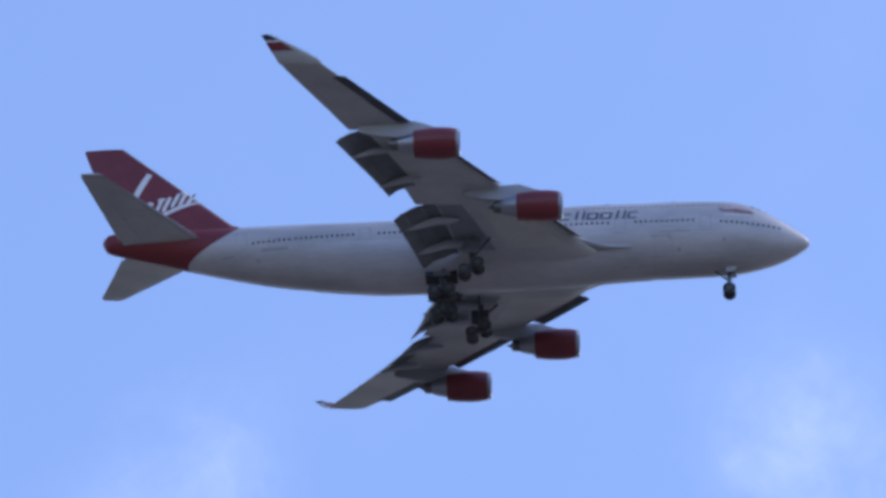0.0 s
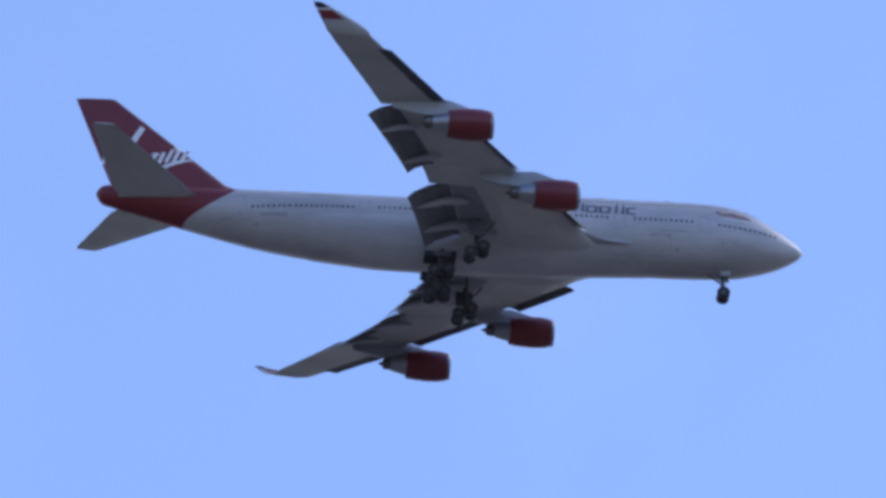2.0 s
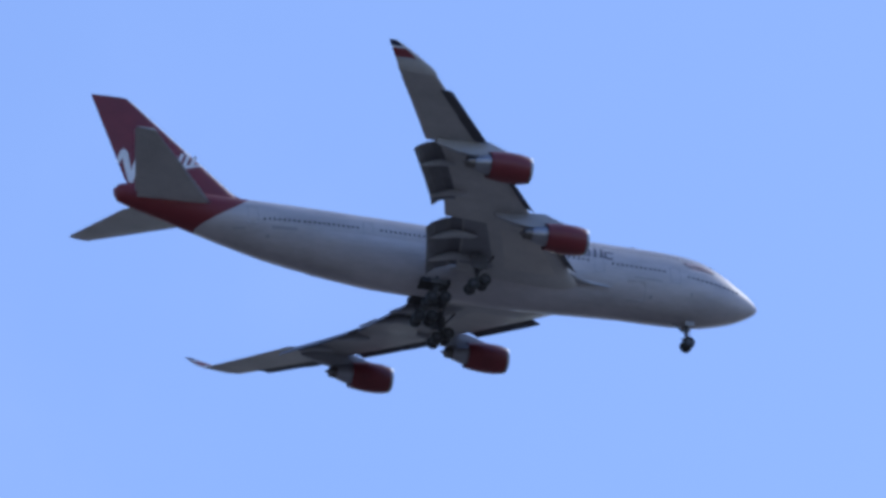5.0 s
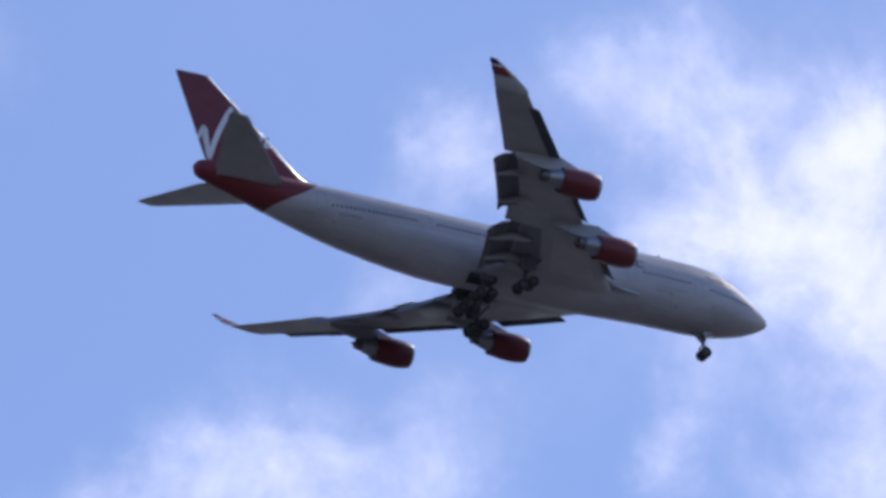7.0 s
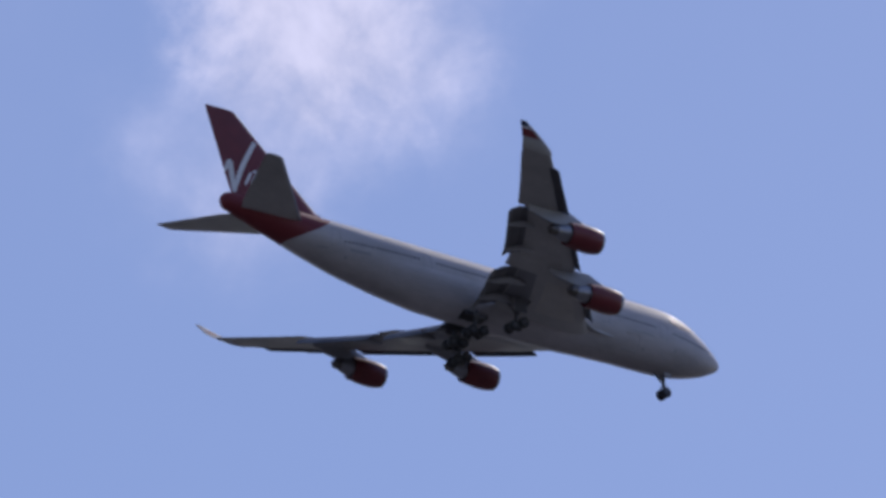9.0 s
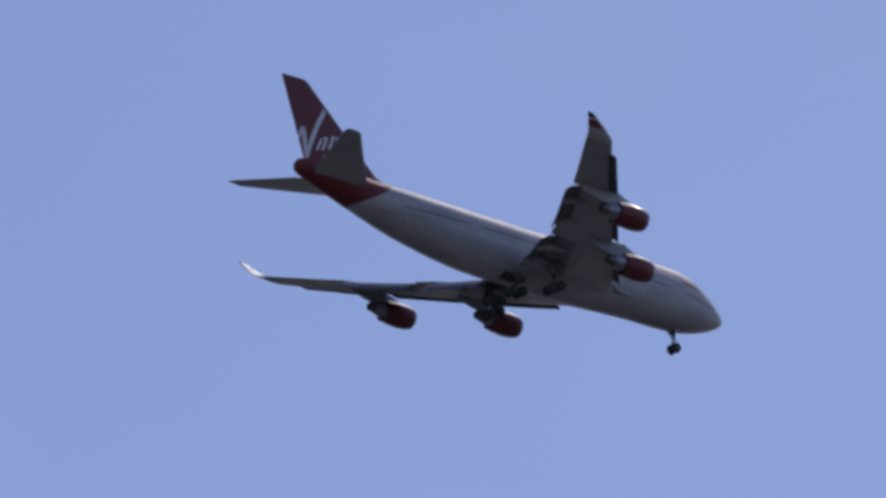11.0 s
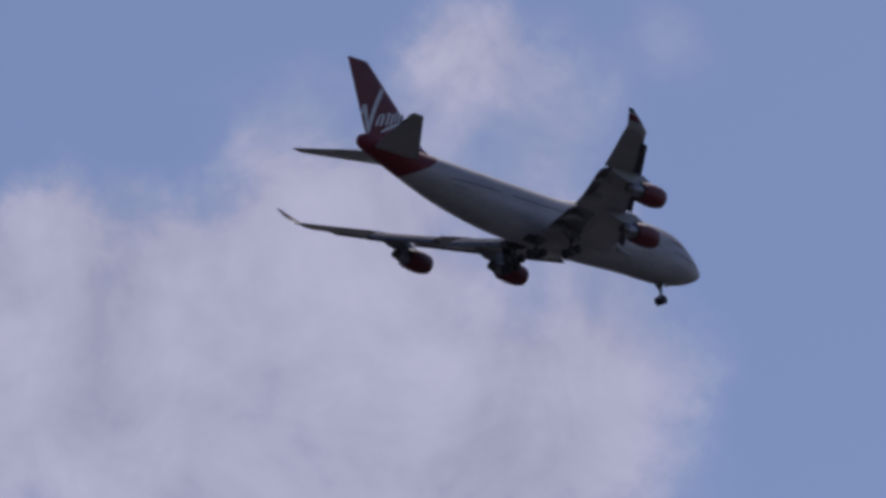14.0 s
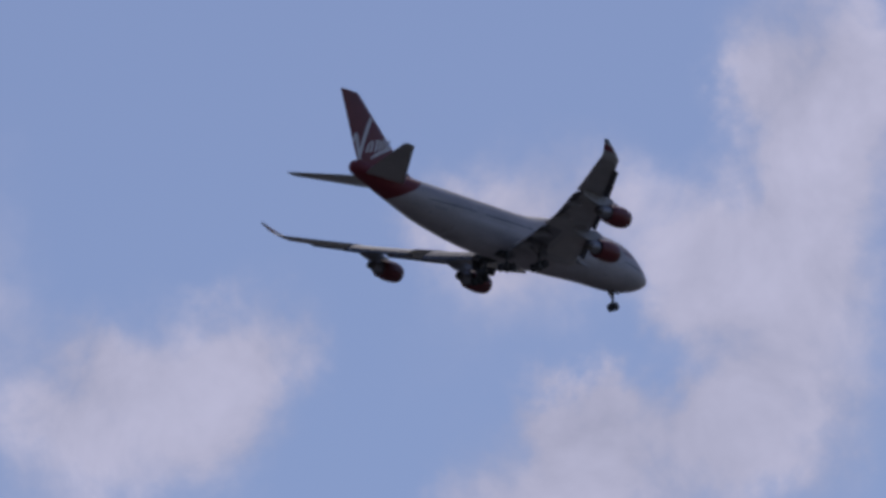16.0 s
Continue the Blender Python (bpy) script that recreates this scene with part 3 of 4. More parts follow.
        for k, w in enumerate((0.95, 0.24, 0.58, 1.05, 1.05, 0.24, 0.58, 1.05)):
            lean = 0.22
            tall = 1.35 if w < 0.6 else 1.0
            z0 = 6.9
            if w > 0.7:
                bm = strip_patch([(x + w - 0.05, z0), (x + w - 0.05 - lean * 0.7, z0 + tall)], 0.26, side, 0.02)
                strip_patch([(x + 0.1, z0), (x + 0.1 - lean * 0.7, z0 + tall)], 0.26, side, 0.02, bm) if k not in (0, 7) else None
                strip_patch([(x + w - 0.2, z0 + 0.08), (x + 0.05, z0 + 0.08)], 0.2, side, 0.022, bm)
                strip_patch([(x + w - 0.3, z0 + tall - 0.06), (x - 0.1, z0 + tall - 0.06)], 0.2, side, 0.022, bm)
            else:
                bm = strip_patch([(x + w * 0.5, z0), (x + w * 0.5 - lean, z0 + tall)], 0.26, side, 0.02)
            part("title_mark", bm, M_DARKGREY, fus, "dark grey title bar")
            x += w + 0.26
        # small grey bars under the title, and other unreadable marks
        part("small_lettering", strip_patch([(44.6, 7.5), (48.4, 7.5)], 0.10, side, 0.011), M_LINE, fus)
        part("registration_bar", strip_patch([(50.4, 4.95), (53.0, 4.95)], 0.30, side, 0.011), M_LINE, fus, "grey registration bar")
        part("small_lettering", strip_patch([(11.2, 5.1), (14.2, 5.1)], 0.12, side, 0.011), M_LINE, fus)
        part("small_lettering", strip_patch([(55.6, 4.75), (56.9, 4.75)], 0.12, side, 0.011), M_LINE, fus)
        # plain coloured emblem below the cockpit
        bm = strip_patch([(8.4, 8.1), (7.4, 8.1), (6.4, 8.05), (5.4, 7.8)], 0.42, side, 0.010)
        strip_patch([(8.1, 7.7), (7.0, 7.64), (5.1, 7.45)], 0.42, side, 0.010, bm)
        strip_patch([(7.7, 7.28), (6.4, 7.2), (5.4, 7.2)], 0.42, side, 0.010, bm)
        part("nose_emblem", bm, M_BLUSH, fus, "faded pink emblem shape on the nose")
        part("nose_emblem", strip_patch([(8.4, 8.05), (7.8, 7.6), (7.1, 7.8), (6.4, 7.5), (5.1, 7.4)], 0.26, side, 0.018), M_DARKGREY, fus, "dark stroke of the nose emblem")
        part("nose_emblem", strip_patch([(7.0, 7.95), (6.1, 7.83), (5.2, 7.75)], 0.12, side, 0.018), M_RED, fus, "dark red stroke of the nose emblem")
        part("nose_emblem", strip_patch([(7.9, 7.12), (6.4, 7.05), (5.4, 7.15)], 0.14, side, 0.018), M_MARK, fus, "white stroke of the nose emblem")
        # outflow and service ports
        for s, z in ((53.3, 4.15), (24.5, 3.1), (7.9, 4.2), (12.3, 3.4)):
            part("service_port", patch([(s + 0.16 * math.cos(q), z + 0.16 * math.sin(q)) for q in (2 * math.pi * k / 10 for k in range(10))], side, 0.012), M_LINE, fus)
    # blade aerials
    for s, z0, h in ((12.5, 10.28, 0.45), (19.0, 10.28, 0.45), (37.0, 8.96, 0.4)):
        part("aerial", loft([[P(s + a, b, z0 - 0.05 + c) for a, b in ((0, 0), (0.15, 0.03), (0.5, 0), (0.15, -0.03))] for c in (0,)] +
                            [[P(s + 0.25 + a * 0.6, b * 0.5, z0 + h) for a, b in ((0, 0), (0.15, 0.03), (0.5, 0), (0.15, -0.03))]]), M_WHITE, fus)


build_fuselage()

# ---- wings ----
le = curve([0, 3.25, 7, 12, 21.5, 30], [17.6, 20.6, 23.9, 28.55, 37.2, 45.1])
te = curve([0, 3.25, 8, 12, 20.9, 30], [34.8, 35.5, 36.6, 37.9, 43.0, 49.0])


def wing_z(y):
    a = max(0, y - 3.25)
    return 3.45 + 0.125 * a + 0.0014 * a * a


def section(y, s0, s1, z, thick, sign, twist=0.0, n=14):
    """One aerofoil outline at span y, from the leading edge s0 to the trailing edge s1."""
    c, r = s1 - s0, []
    prof = []
    for k in range(n + 1):
        x = 0.5 * (1 - math.cos(math.pi * k / n))
        t = 5 * thick * (0.2969 * math.sqrt(x) - 0.126 * x - 0.3516 * x * x + 0.2843 * x ** 3 - 0.1015 * x ** 4)
        cam_z = 0.02 * 4 * x * (1 - x)
        prof.append((x, cam_z + t * 0.95, cam_z - t))
    for x, u, l in prof:
        r.append((x, u))
    for x, u, l in prof[-1:0:-1]:
        r.append((x, l))
    out_r = []
    for x, h in r:
        dx, dz = (x - 0.4) * c, h * c
        out_r.append(P(s0 + 0.4 * c + dx * math.cos(twist) + dz * math.sin(twist), sign * y, z + dz * math.cos(twist) - dx * math.sin(twist)))
    return out_r


def thickness(y):
    return 0.135 - 0.045 * min(1, y / 22)


def slab(fn, y0, y1, n, name, mat, parent, label=""):
    """A panel lofted along the span; fn(y) gives its outline."""
    return part(name, loft([fn(y0 + (y1 - y0) * k / n) for k in range(n + 1)]), mat, parent, label)


def build_wing(sign):
    def cut(y):
        if 3.2 <= y <= 10.5:
            return 1.9
        if 13.0 <= y <= 20.9:
            return 1.25
        return 0.0
    ys = [1.2, 2.2, 3.2, 4, 5, 6, 7, 8, 9, 10.49, 10.51, 11.2, 12, 12.99, 13.01, 14, 15.5, 17, 18.5, 20, 20.89, 20.91, 22, 23.5, 25, 26.5, 28, 29, 30.0]
    rings = []
    for y in ys:
        s0, s1 = le(y), te(y) - cut(y)
        rings.append(section(y, s0, s1, wing_z(y), thickness(y) * (te(y) - le(y)) / (s1 - s0), sign, radians(2.5 - 4.0 * y / 30)))
    wing = part("wing", loft(rings), M_GREY, airliner, "swept grey wing with flaps and slats extended")
    # skin panels under the inner wing: a pale one ahead, a dark one painting the shade before the flaps
    def under(y, x, lift):
        s0, s1 = le(y), te(y) - cut(y)
        c, tw = s1 - s0, radians(2.5 - 4.0 * y / 30)
        th = thickness(y) * (te(y) - le(y)) / c
        t = 5 * th * (0.2969 * math.sqrt(x) - 0.126 * x - 0.3516 * x * x + 0.2843 * x ** 3 - 0.1015 * x ** 4)
        dx, dz = (x - 0.4) * c, (0.08 * x * (1 - x) - t) * c
        return P(s0 + 0.4 * c + dx * math.cos(tw) + dz * math.sin(tw), sign * y, wing_z(y) + dz * math.cos(tw) - dx * math.sin(tw) - lift)

    def skin(y0, y1, xa, xb, mat, label):
        rr = []
        for k in range(9):
            y = y0 + (y1 - y0) * k / 8
            xs = [xa(y) + (xb(y) - xa(y)) * j / 6 for j in range(7)]
            rr.append([under(y, x, 0.02) for x in xs] + [under(y, x, -0.03) for x in xs[::-1]])
        part("skin_panel", loft(rr), mat, wing, label)
    skin(4.4, 9.9, lambda y: 0.14, lambda y: 0.60 - 0.012 * (y - 4.4), M_PALE, "paler skin panel under the inner wing")
    skin(4.0, 10.4, lambda y: 0.70, lambda y: 0.985, M_TRAIL_SHADE, "panel darkened to paint the shade ahead of the flaps")
    # curved fillet ahead of the wing root
    fillet = []
    for k in range(9):
        u = k / 8
        y = 3.0 + 2.4 * u * u
        fillet.append(section(y, 16.8 + 5.9 * u ** 0.8, 27 + 2 * u, 3.5 + 0.12 * u, 0.045 + 0.065 * u, sign, radians(2)))
    part("root_fillet", loft(fillet), M_FAIR, wing)
    # three-part flaps
    def flap(y0, y1, size, start, slant, rise, label):
        for k, (back, drop, chord, deg) in enumerate(((-0.35, 0.02, 1.75, 10), (1.2, 0.30, 1.95, 25), (2.88, 1.08, 1.3, 42))):
            def outline(y, back=back, drop=drop, chord=chord, deg=deg):
                s = te(y) - start + back * size + slant * (y - (y0 + y1) / 2)
                z = wing_z(y) - 0.10 + rise - drop * size
                tw = radians(deg)
                ring = []
                for x, h in ((0, 0), (0.06, 0.05), (0.25, 0.085), (0.6, 0.06), (1, 0.004), (0.6, -0.02), (0.25, -0.05), (0.06, -0.04)):
                    dx, dz = x * chord * size, h * chord * size
                    ring.append(P(s + dx * math.cos(tw) + dz * math.sin(tw), sign * y, z - dx * math.sin(tw) + dz * math.cos(tw)))
                return ring
            # the shade under the flaps is part of this grey
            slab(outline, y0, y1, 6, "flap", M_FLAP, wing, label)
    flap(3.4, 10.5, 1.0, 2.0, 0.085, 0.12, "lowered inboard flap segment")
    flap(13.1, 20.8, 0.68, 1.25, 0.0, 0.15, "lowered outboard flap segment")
    # flap track fairings
    for y, L, r in ((5.3, 5.6, 0.42), (8.7, 5.4, 0.40), (14.6, 4.2, 0.32), (18.7, 3.9, 0.30)):
        rr = []
        for k in range(15):
            u = k / 14
            q = r * (math.sin(math.pi * min(1, u ** 0.8 * 0.985 + 0.012))) ** 0.6
            s = te(y) - L * 0.66 + L * u
            z = wing_z(y) - 0.62 - max(0, u - 0.45) * L * 0.34
            rr.append([P(s, sign * (y + 0.75 * q * math.cos(a)), z + 1.2 * q * math.sin(a)) for a in (2 * math.pi * j / 14 for j in range(14))])
        part("flap_track_fairing", loft(rr), M_FAIR, wing, "pale canoe-shaped fairing")
    # leading edge flaps, swung forward and down
    def slat(y0, y1, name, chord, ahead, drop, deg):
        def outline(y):
            tw = radians(deg)
            s, z = le(y) - ahead, wing_z(y) + 0.15 - drop
            ring = []
            for x, h in ((0, 0.02), (0.1, 0.10), (0.4, 0.15), (0.75, 0.12), (1, 0.02), (0.75, 0.05), (0.4, 0.07), (0.1, 0.03)):
                dx, dz = x * chord, h * chord
                ring.append(P(s + dx * math.cos(tw) - dz * math.sin(tw) * 0.5, sign * y, z + dx * math.sin(tw) + dz * math.cos(tw)))
            return ring
        slab(outline, y0, y1, 5, name, M_SLAT, wing, "dark leading edge flap")
    slat(5.3, 10.6, "krueger_flap", 1.35, 0.95, 0.72, 24)
    slat(13.2, 16.6, "leading_edge_flap", 1.25, 0.85, 0.62, 20)
    slat(16.65, 20.2, "leading_edge_flap", 1.2, 0.82, 0.6, 20)
    slat(21.9, 25.0, "leading_edge_flap", 1.5, 0.8, 0.54, 5)
    slat(25.05, 28.2, "leading_edge_flap", 1.4, 0.75, 0.48, 5)
    # ailerons: a joint line each, and the panel itself slightly proud
    def aileron(y0, y1, frac):
        def outline(y):
            c = te(y) - le(y)
            s0, s1 = te(y) - frac * c, te(y) + 0.06
            tw = radians(2.5 - 4.0 * y / 30)
            z = wing_z(y) - (0.6 - frac) * c * math.tan(tw) * 1.0
            h = 0.05 * c * frac * 1.6
            return [P(s0, sign * y, z + h), P(s1, sign * y, z - frac * c * math.tan(tw) + 0.02), P(s0, sign * y, z - h * 0.75)]
        slab(outline, y0, y1, 4, "aileron", M_GREY, wing)
    aileron(10.6, 12.9, 0.18)
    aileron(21.1, 29.2, 0.2)
    # winglet
    rings = []
    for k in range(9):
        u = k / 8
        y = 29.9 + 1.95 * u ** 0.75
        z = wing_z(30) + 2.1 * u ** 1.2
        s0 = 44.9 + 4.85 * u ** 1.2
        s1 = 49.0 + 1.55 * u
        lean = radians(25 + 40 * min(1, u * 3))
        ring = []
        for x, h in ((0, 0), (0.08, 0.035), (0.35, 0.05), (1, 0.0), (0.35, -0.05), (0.08, -0.035)):
            dx, t = x * (s1 - s0), h * (s1 - s0)
            ring.append(P(s0 + dx, sign * (y + t * math.sin(lean)), z - t * math.cos(lean)))
        rings.append(ring)
    part("winglet", loft(rings), M_GREY, wing, "grey upturned winglet painted red towards its navy tip")
    for u0, u1, mat, nm in ((0.80, 1.0, M_NAVY, "winglet_tip"), (0.44, 0.74, M_RED, "winglet_paint"), (0.74, 0.79, M_MARK, "winglet_mark"), (0.36, 0.44, M_FAIR, "winglet_mark")):
        rr = []
        for k in range(5):
            u = u0 + (u1 - u0) * k / 4
            y = 29.9 + 1.95 * u ** 0.75
            z = wing_z(30) + 2.1 * u ** 1.2
            s0 = 44.9 + 4.85 * u ** 1.2 - 0.02
            s1 = 49.0 + 1.55 * u + 0.02
            lean = radians(25 + 40 * min(1, u * 3))
            x0 = 0.0 if u0 > 0.4 else 0.2
            ring = []
            for x, h in ((x0, 0.0 if x0 == 0 else 0.058), (0.35, 0.060), (1, 0.004), (0.35, -0.060), (x0, -0.002 if x0 == 0 else -0.058)):
                dx, t = x * (s1 - s0), h * (s1 - s0)
                ring.append(P(s0 + dx, sign * (y + t * math.sin(lean)), z - t * math.cos(lean)))
            rr.append(ring)
        part(nm, loft(rr), mat, wing)
    return wing


# ---- engines ----
def ring_at(s, y, z, r, n=28):
    return [P(s, y + r * math.cos(a), z + r * math.sin(a)) for a in (2 * math.pi * k / n for k in range(n))]


def build_engine(y, s, z):
    """Fan cowl from its lip at s, with core, nozzle and pylon."""
    e = new("engine")
    e.parent = airliner
    tagged(e, "turbofan engine in a red cowl under the wing")
    prof = [(0.30, 1.36), (0.7, 1.46), (1.3, 1.53), (2.2, 1.55), (3.2, 1.48), (4.0, 1.38), (4.35, 1.32), (4.36, 1.24), (3.5, 1.2)]
    part("cowl", loft([ring_at(s + a, y, z, r) for a, r in prof], caps=False), M_RED, e, "red painted fan cowl")
    part("inlet_lip", loft([ring_at(s + a, y, z, r) for a, r in ((1.2, 1.17), (0.5, 1.16), (0.15, 1.19), (0.03, 1.23), (0.0, 1.27), (0.04, 1.31), (0.30, 1.362))], caps=False), M_LIP, e, "bare metal inlet lip")
    bm = bmesh.new()
    n = 22
    for k in range(n):
        a = 2 * math.pi * k / n
        pts = []
        for r, tw, w in ((0.3, 0.15, 0.10), (1.15, 0.45, 0.16)):
            for q in (-1, 1):
                pts.append(P(s + 1.25 + q * tw * 0.4, y + r * math.cos(a) - q * w * math.sin(a), z + r * math.sin(a) + q * w * math.cos(a)))
        v = [bm.verts.new(p) for p in (pts[0], pts[1], pts[3], pts[2])]
        bm.faces.new(v)
    loft([ring_at(s + 1.45, y, z, 1.17), ring_at(s + 1.5, y, z, 1.17)], bm=bm)
    part("fan", bm, M_BLACK, e, "dark fan")
    part("spinner", loft([ring_at(s + 0.75 + a, y, z, r, 16) for a, r in ((0, 0.03), (0.2, 0.2), (0.45, 0.33), (0.6, 0.36))]), M_STRUT, e)
    core = [(3.5, 1.15), (4.3, 1.04), (4.8, 0.94), (5.3, 0.82), (5.8, 0.68), (5.85, 0.60)]
    part("core_cowl", loft([ring_at(s + a, y, z + 0.02, r) for a, r in core]), M_METAL, e, "shiny bare metal core cowl")
    part("exhaust_nozzle", loft([ring_at(s + a, y, z + 0.02, r) for a, r in ((5.5, 0.60), (6.2, 0.58), (6.6, 0.52), (6.62, 0.46), (6.1, 0.44))], caps=False), M_EXHAUST, e, "heat-darkened nozzle")
    part("exhaust_plug", loft([ring_at(s + a, y, z + 0.02, r, 16) for a, r in ((6.0, 0.36), (6.6, 0.28), (7.1, 0.05))]), M_EXHAUST, e)
    # pylon, rising from the cowl into the wing
    zw = wing_z(abs(y))
    rr = []
    for s0, z0, z1, w in ((s + 1.3, z + 1.45, z + 1.6, 0.10), (s + 2.6, z + 1.35, z + 1.95, 0.22), (s + 4.2, z + 0.95, zw + 0.25, 0.27),
                          (s + 6.0, z + 0.72, zw + 0.15, 0.27), (s + 7.6, z + 0.95, zw, 0.24), (s + 9.6, zw - 0.75, zw - 0.1, 0.08)):
        rr.append([P(s0, y - w, z0), P(s0, y + w, z0), P(s0, y + w, z1 - 0.1), P(s0, y + w * 0.5, z1), P(s0, y - w * 0.5, z1), P(s0, y - w, z1 - 0.1)])
    part("pylon", loft(rr), M_FAIR, e, "grey engine pylon")


# ---- tail ----
def build_stabilizer(sign):
    rings = []
    for k in range(9):
        u = k / 8
        y = 0.5 + 10.5 * u
        s0, s1 = 57.7 + (67.95 - 57.7) * u, 66.45 + (69.9 - 66.45) * u
        rings.append(section(y, s0, s1, 7.0 + 1.95 * u, 0.10, sign, radians(-2), 10))
    st = part("horizontal_stabilizer", loft(rings), M_GREY, airliner, "grey swept tailplane")
    def lead(y):
        u = (y - 0.5) / 10.5
        s0, c = 57.7 + 10.25 * u, 8.9 - 6.85 * u
        z = 7.0 + 1.95 * u + (-0.4 * c) * -math.sin(radians(-2)) 
        return [P(s0 - 0.07, sign * y, z), P(s0 + 0.03 * c, sign * y, z + 0.036 * c + 0.02), P(s0 + 0.05 * c, sign * y, z), P(s0 + 0.03 * c, sign * y, z - 0.03 * c - 0.02)]
    slab(lead, 2.0, 10.9, 4, "leading_edge", M_METAL, st, "polished metal leading edge")
    for y0, y1 in ((1.8, 5.4), (5.5, 10.6)):
        def elev(y):
            u = (y - 0.5) / 10.5
            c = 9.2 - 5.8 * u
            s1 = 66.6 + 3.4 * u
            z = 7.0 + 1.95 * u + 0.35 * c * math.sin(radians(2))
            return [P(s1 - 0.26 * c, sign * y, z + 0.028 * c), P(s1 + 0.05, sign * y, z + 0.26 * c * math.sin(radians(2)) + 0.01), P(s1 - 0.26 * c, sign * y, z - 0.022 * c)]
        slab(elev, y0, y1, 3, "elevator", M_GREY, st)


def fin_chord(z):
    u = (z - 8.4) / (19.3 - 8.4)
    return 54.5 + (66.95 - 54.5) * u, 67.0 + (70.8 - 67.0) * u


def fin_half(s, z):
    s0, s1 = fin_chord(z)
    x = min(1, max(0, (s - s0) / (s1 - s0)))
    return (s1 - s0) * 5 * 0.09 * (0.2969 * math.sqrt(x) - 0.126 * x - 0.3516 * x * x + 0.2843 * x ** 3 - 0.1036 * x ** 4)


def fin_stroke(line, widths, side, bm=None):
    """A painted stroke on the fin along points (s, z)."""
    bm = bm or bmesh.new()
    fs, fz = curve(range(len(line)), [p[0] for p in line]), curve(range(len(line)), [p[1] for p in line])
    fw = curve(range(len(line)), widths)
    n = 4 * (len(line) - 1)
    pts = [(fs(k / 4), fz(k / 4), fw(k / 4)) for k in range(n + 1)]
    rows = []
    for i, (s, z, w) in enumerate(pts):
        s0, z0, _ = pts[max(i - 1, 0)]
        s1, z1, _ = pts[min(i + 1, n)]
        L = math.hypot(s1 - s0, z1 - z0) or 1
        ns, nz = -(z1 - z0) / L * w / 2, (s1 - s0) / L * w / 2
        rows.append([P(s + a * ns, side * (fin_half(s + a * ns, z + a * nz) + l), z + a * nz) for a, l in ((-1, 0.02), (1, 0.02), (1, -0.02), (-1, -0.02))])
    return loft(rows, bm=bm)


def build_fin():
    rings = []
    for k in range(13):
        z = 8.4 + 10.9 * k / 12
        s0, s1 = fin_chord(z)
        ring = []
        xs = [0.5 * (1 - math.cos(math.pi * j / 12)) for j in range(13)]
        for x in xs:
            s = s0 + x * (s1 - s0)
            ring.append(P(s, fin_half(s, z), z))
        for x in xs[-2:0:-1]:
            s = s0 + x * (s1 - s0)
            ring.append(P(s, -fin_half(s, z), z))
        rings.append(ring)
    fin = part("tail_fin", loft(rings), M_RED, airliner, "tall red tail fin with white strokes")
    part("fin_fillet", loft([[P(s, -w, 8.7), P(s, w, 8.7), P(s, w * 0.3, h), P(s, -w * 0.3, h)] for s, w, h in ((53.0, 0.05, 8.98), (54.5, 0.25, 9.15), (56.5, 0.42, 9.9), (59.0, 0.5, 10.6))]), M_RED, fin)
    rr = []
    for k in range(9):
        z = 9.8 + 9.4 * k / 8
        s0, s1 = fin_chord(z)
        h = fin_half(s0 + 0.16, z) + 0.012
        rr.append([P(s0 - 0.05, 0.03, z), P(s0 + 0.16, h, z), P(s0 + 0.2, 0, z), P(s0 + 0.16, -h, z), P(s0 - 0.05, -0.03, z)])
    part("leading_edge", loft(rr), M_FAIR, fin, "bare grey leading edge")
    for z0, z1 in ((9.6, 13.9), (14.0, 19.0)):
        rr = []
        for k in range(4):
            z = z0 + (z1 - z0) * k / 3
            s0, s1 = fin_chord(z)
            a = s1 - 0.28 * (s1 - s0)
            h = fin_half(a, z) + 0.012
            rr.append([P(a, h, z), P(s1 + 0.05, 0.012, z), P(s1 + 0.05, -0.012, z), P(a, -h, z)])
        part("rudder", loft(rr), M_RED, fin, "red rudder panel")
    # the emblem: sweeping white strokes and slanted bars
    for side in (-1, 1):
        part("fin_stroke", fin_stroke([(68.2, 11.7), (67.55, 13.05), (67.3, 11.6), (66.9, 9.5)], [0.35, 0.6, 0.65, 0.5], side), M_MARK, fin, "white painted stroke")
        part("fin_stroke", fin_stroke([(66.95, 9.45), (66.2, 12.0), (65.3, 14.2), (64.3, 16.1)], [0.45, 0.6, 0.6, 0.55], side), M_MARK, fin, "white painted stroke")
        for s, z0, z1 in ((65.35, 10.7, 12.3), (64.55, 10.9, 12.5), (63.55, 11.2, 12.9), (62.75, 11.5, 13.2), (61.9, 12.0, 13.6), (61.15, 12.1, 13.9), (60.4, 12.3, 13.7)):
            part("fin_bar", fin_stroke([(s + 0.15, z0), (s - 0.2, (z0 + z1) / 2), (s - 0.55, z1)], [0.34, 0.36, 0.3], side), M_MARK, fin, "white slanted bar")
        for s, z in ((64.3, 12.45), (63.1, 12.85), (60.9, 13.75)):
            part("fin_bar", fin_stroke([(s + 0.3, z - 0.1), (s - 0.1, z + 0.12), (s - 0.45, z)], [0.22, 0.26, 0.2], side), M_MARK, fin)
        part("fin_stroke", fin_stroke([(64.6, 10.0), (63.2, 10.9), (61.3, 11.9), (59.4, 12.6)], [0.15, 0.42, 0.4, 0.18], side), M_MARK, fin, "white underline stroke")


build_wing(-1)
build_wing(1)
for side in (-1, 1):
    build_engine(side * 12.05 - 0.22, 22.97 - 0.12 * side, 2.38)
    build_engine(side * 21.2 - 0.22, 32.25 - 0.12 * side, 3.82)
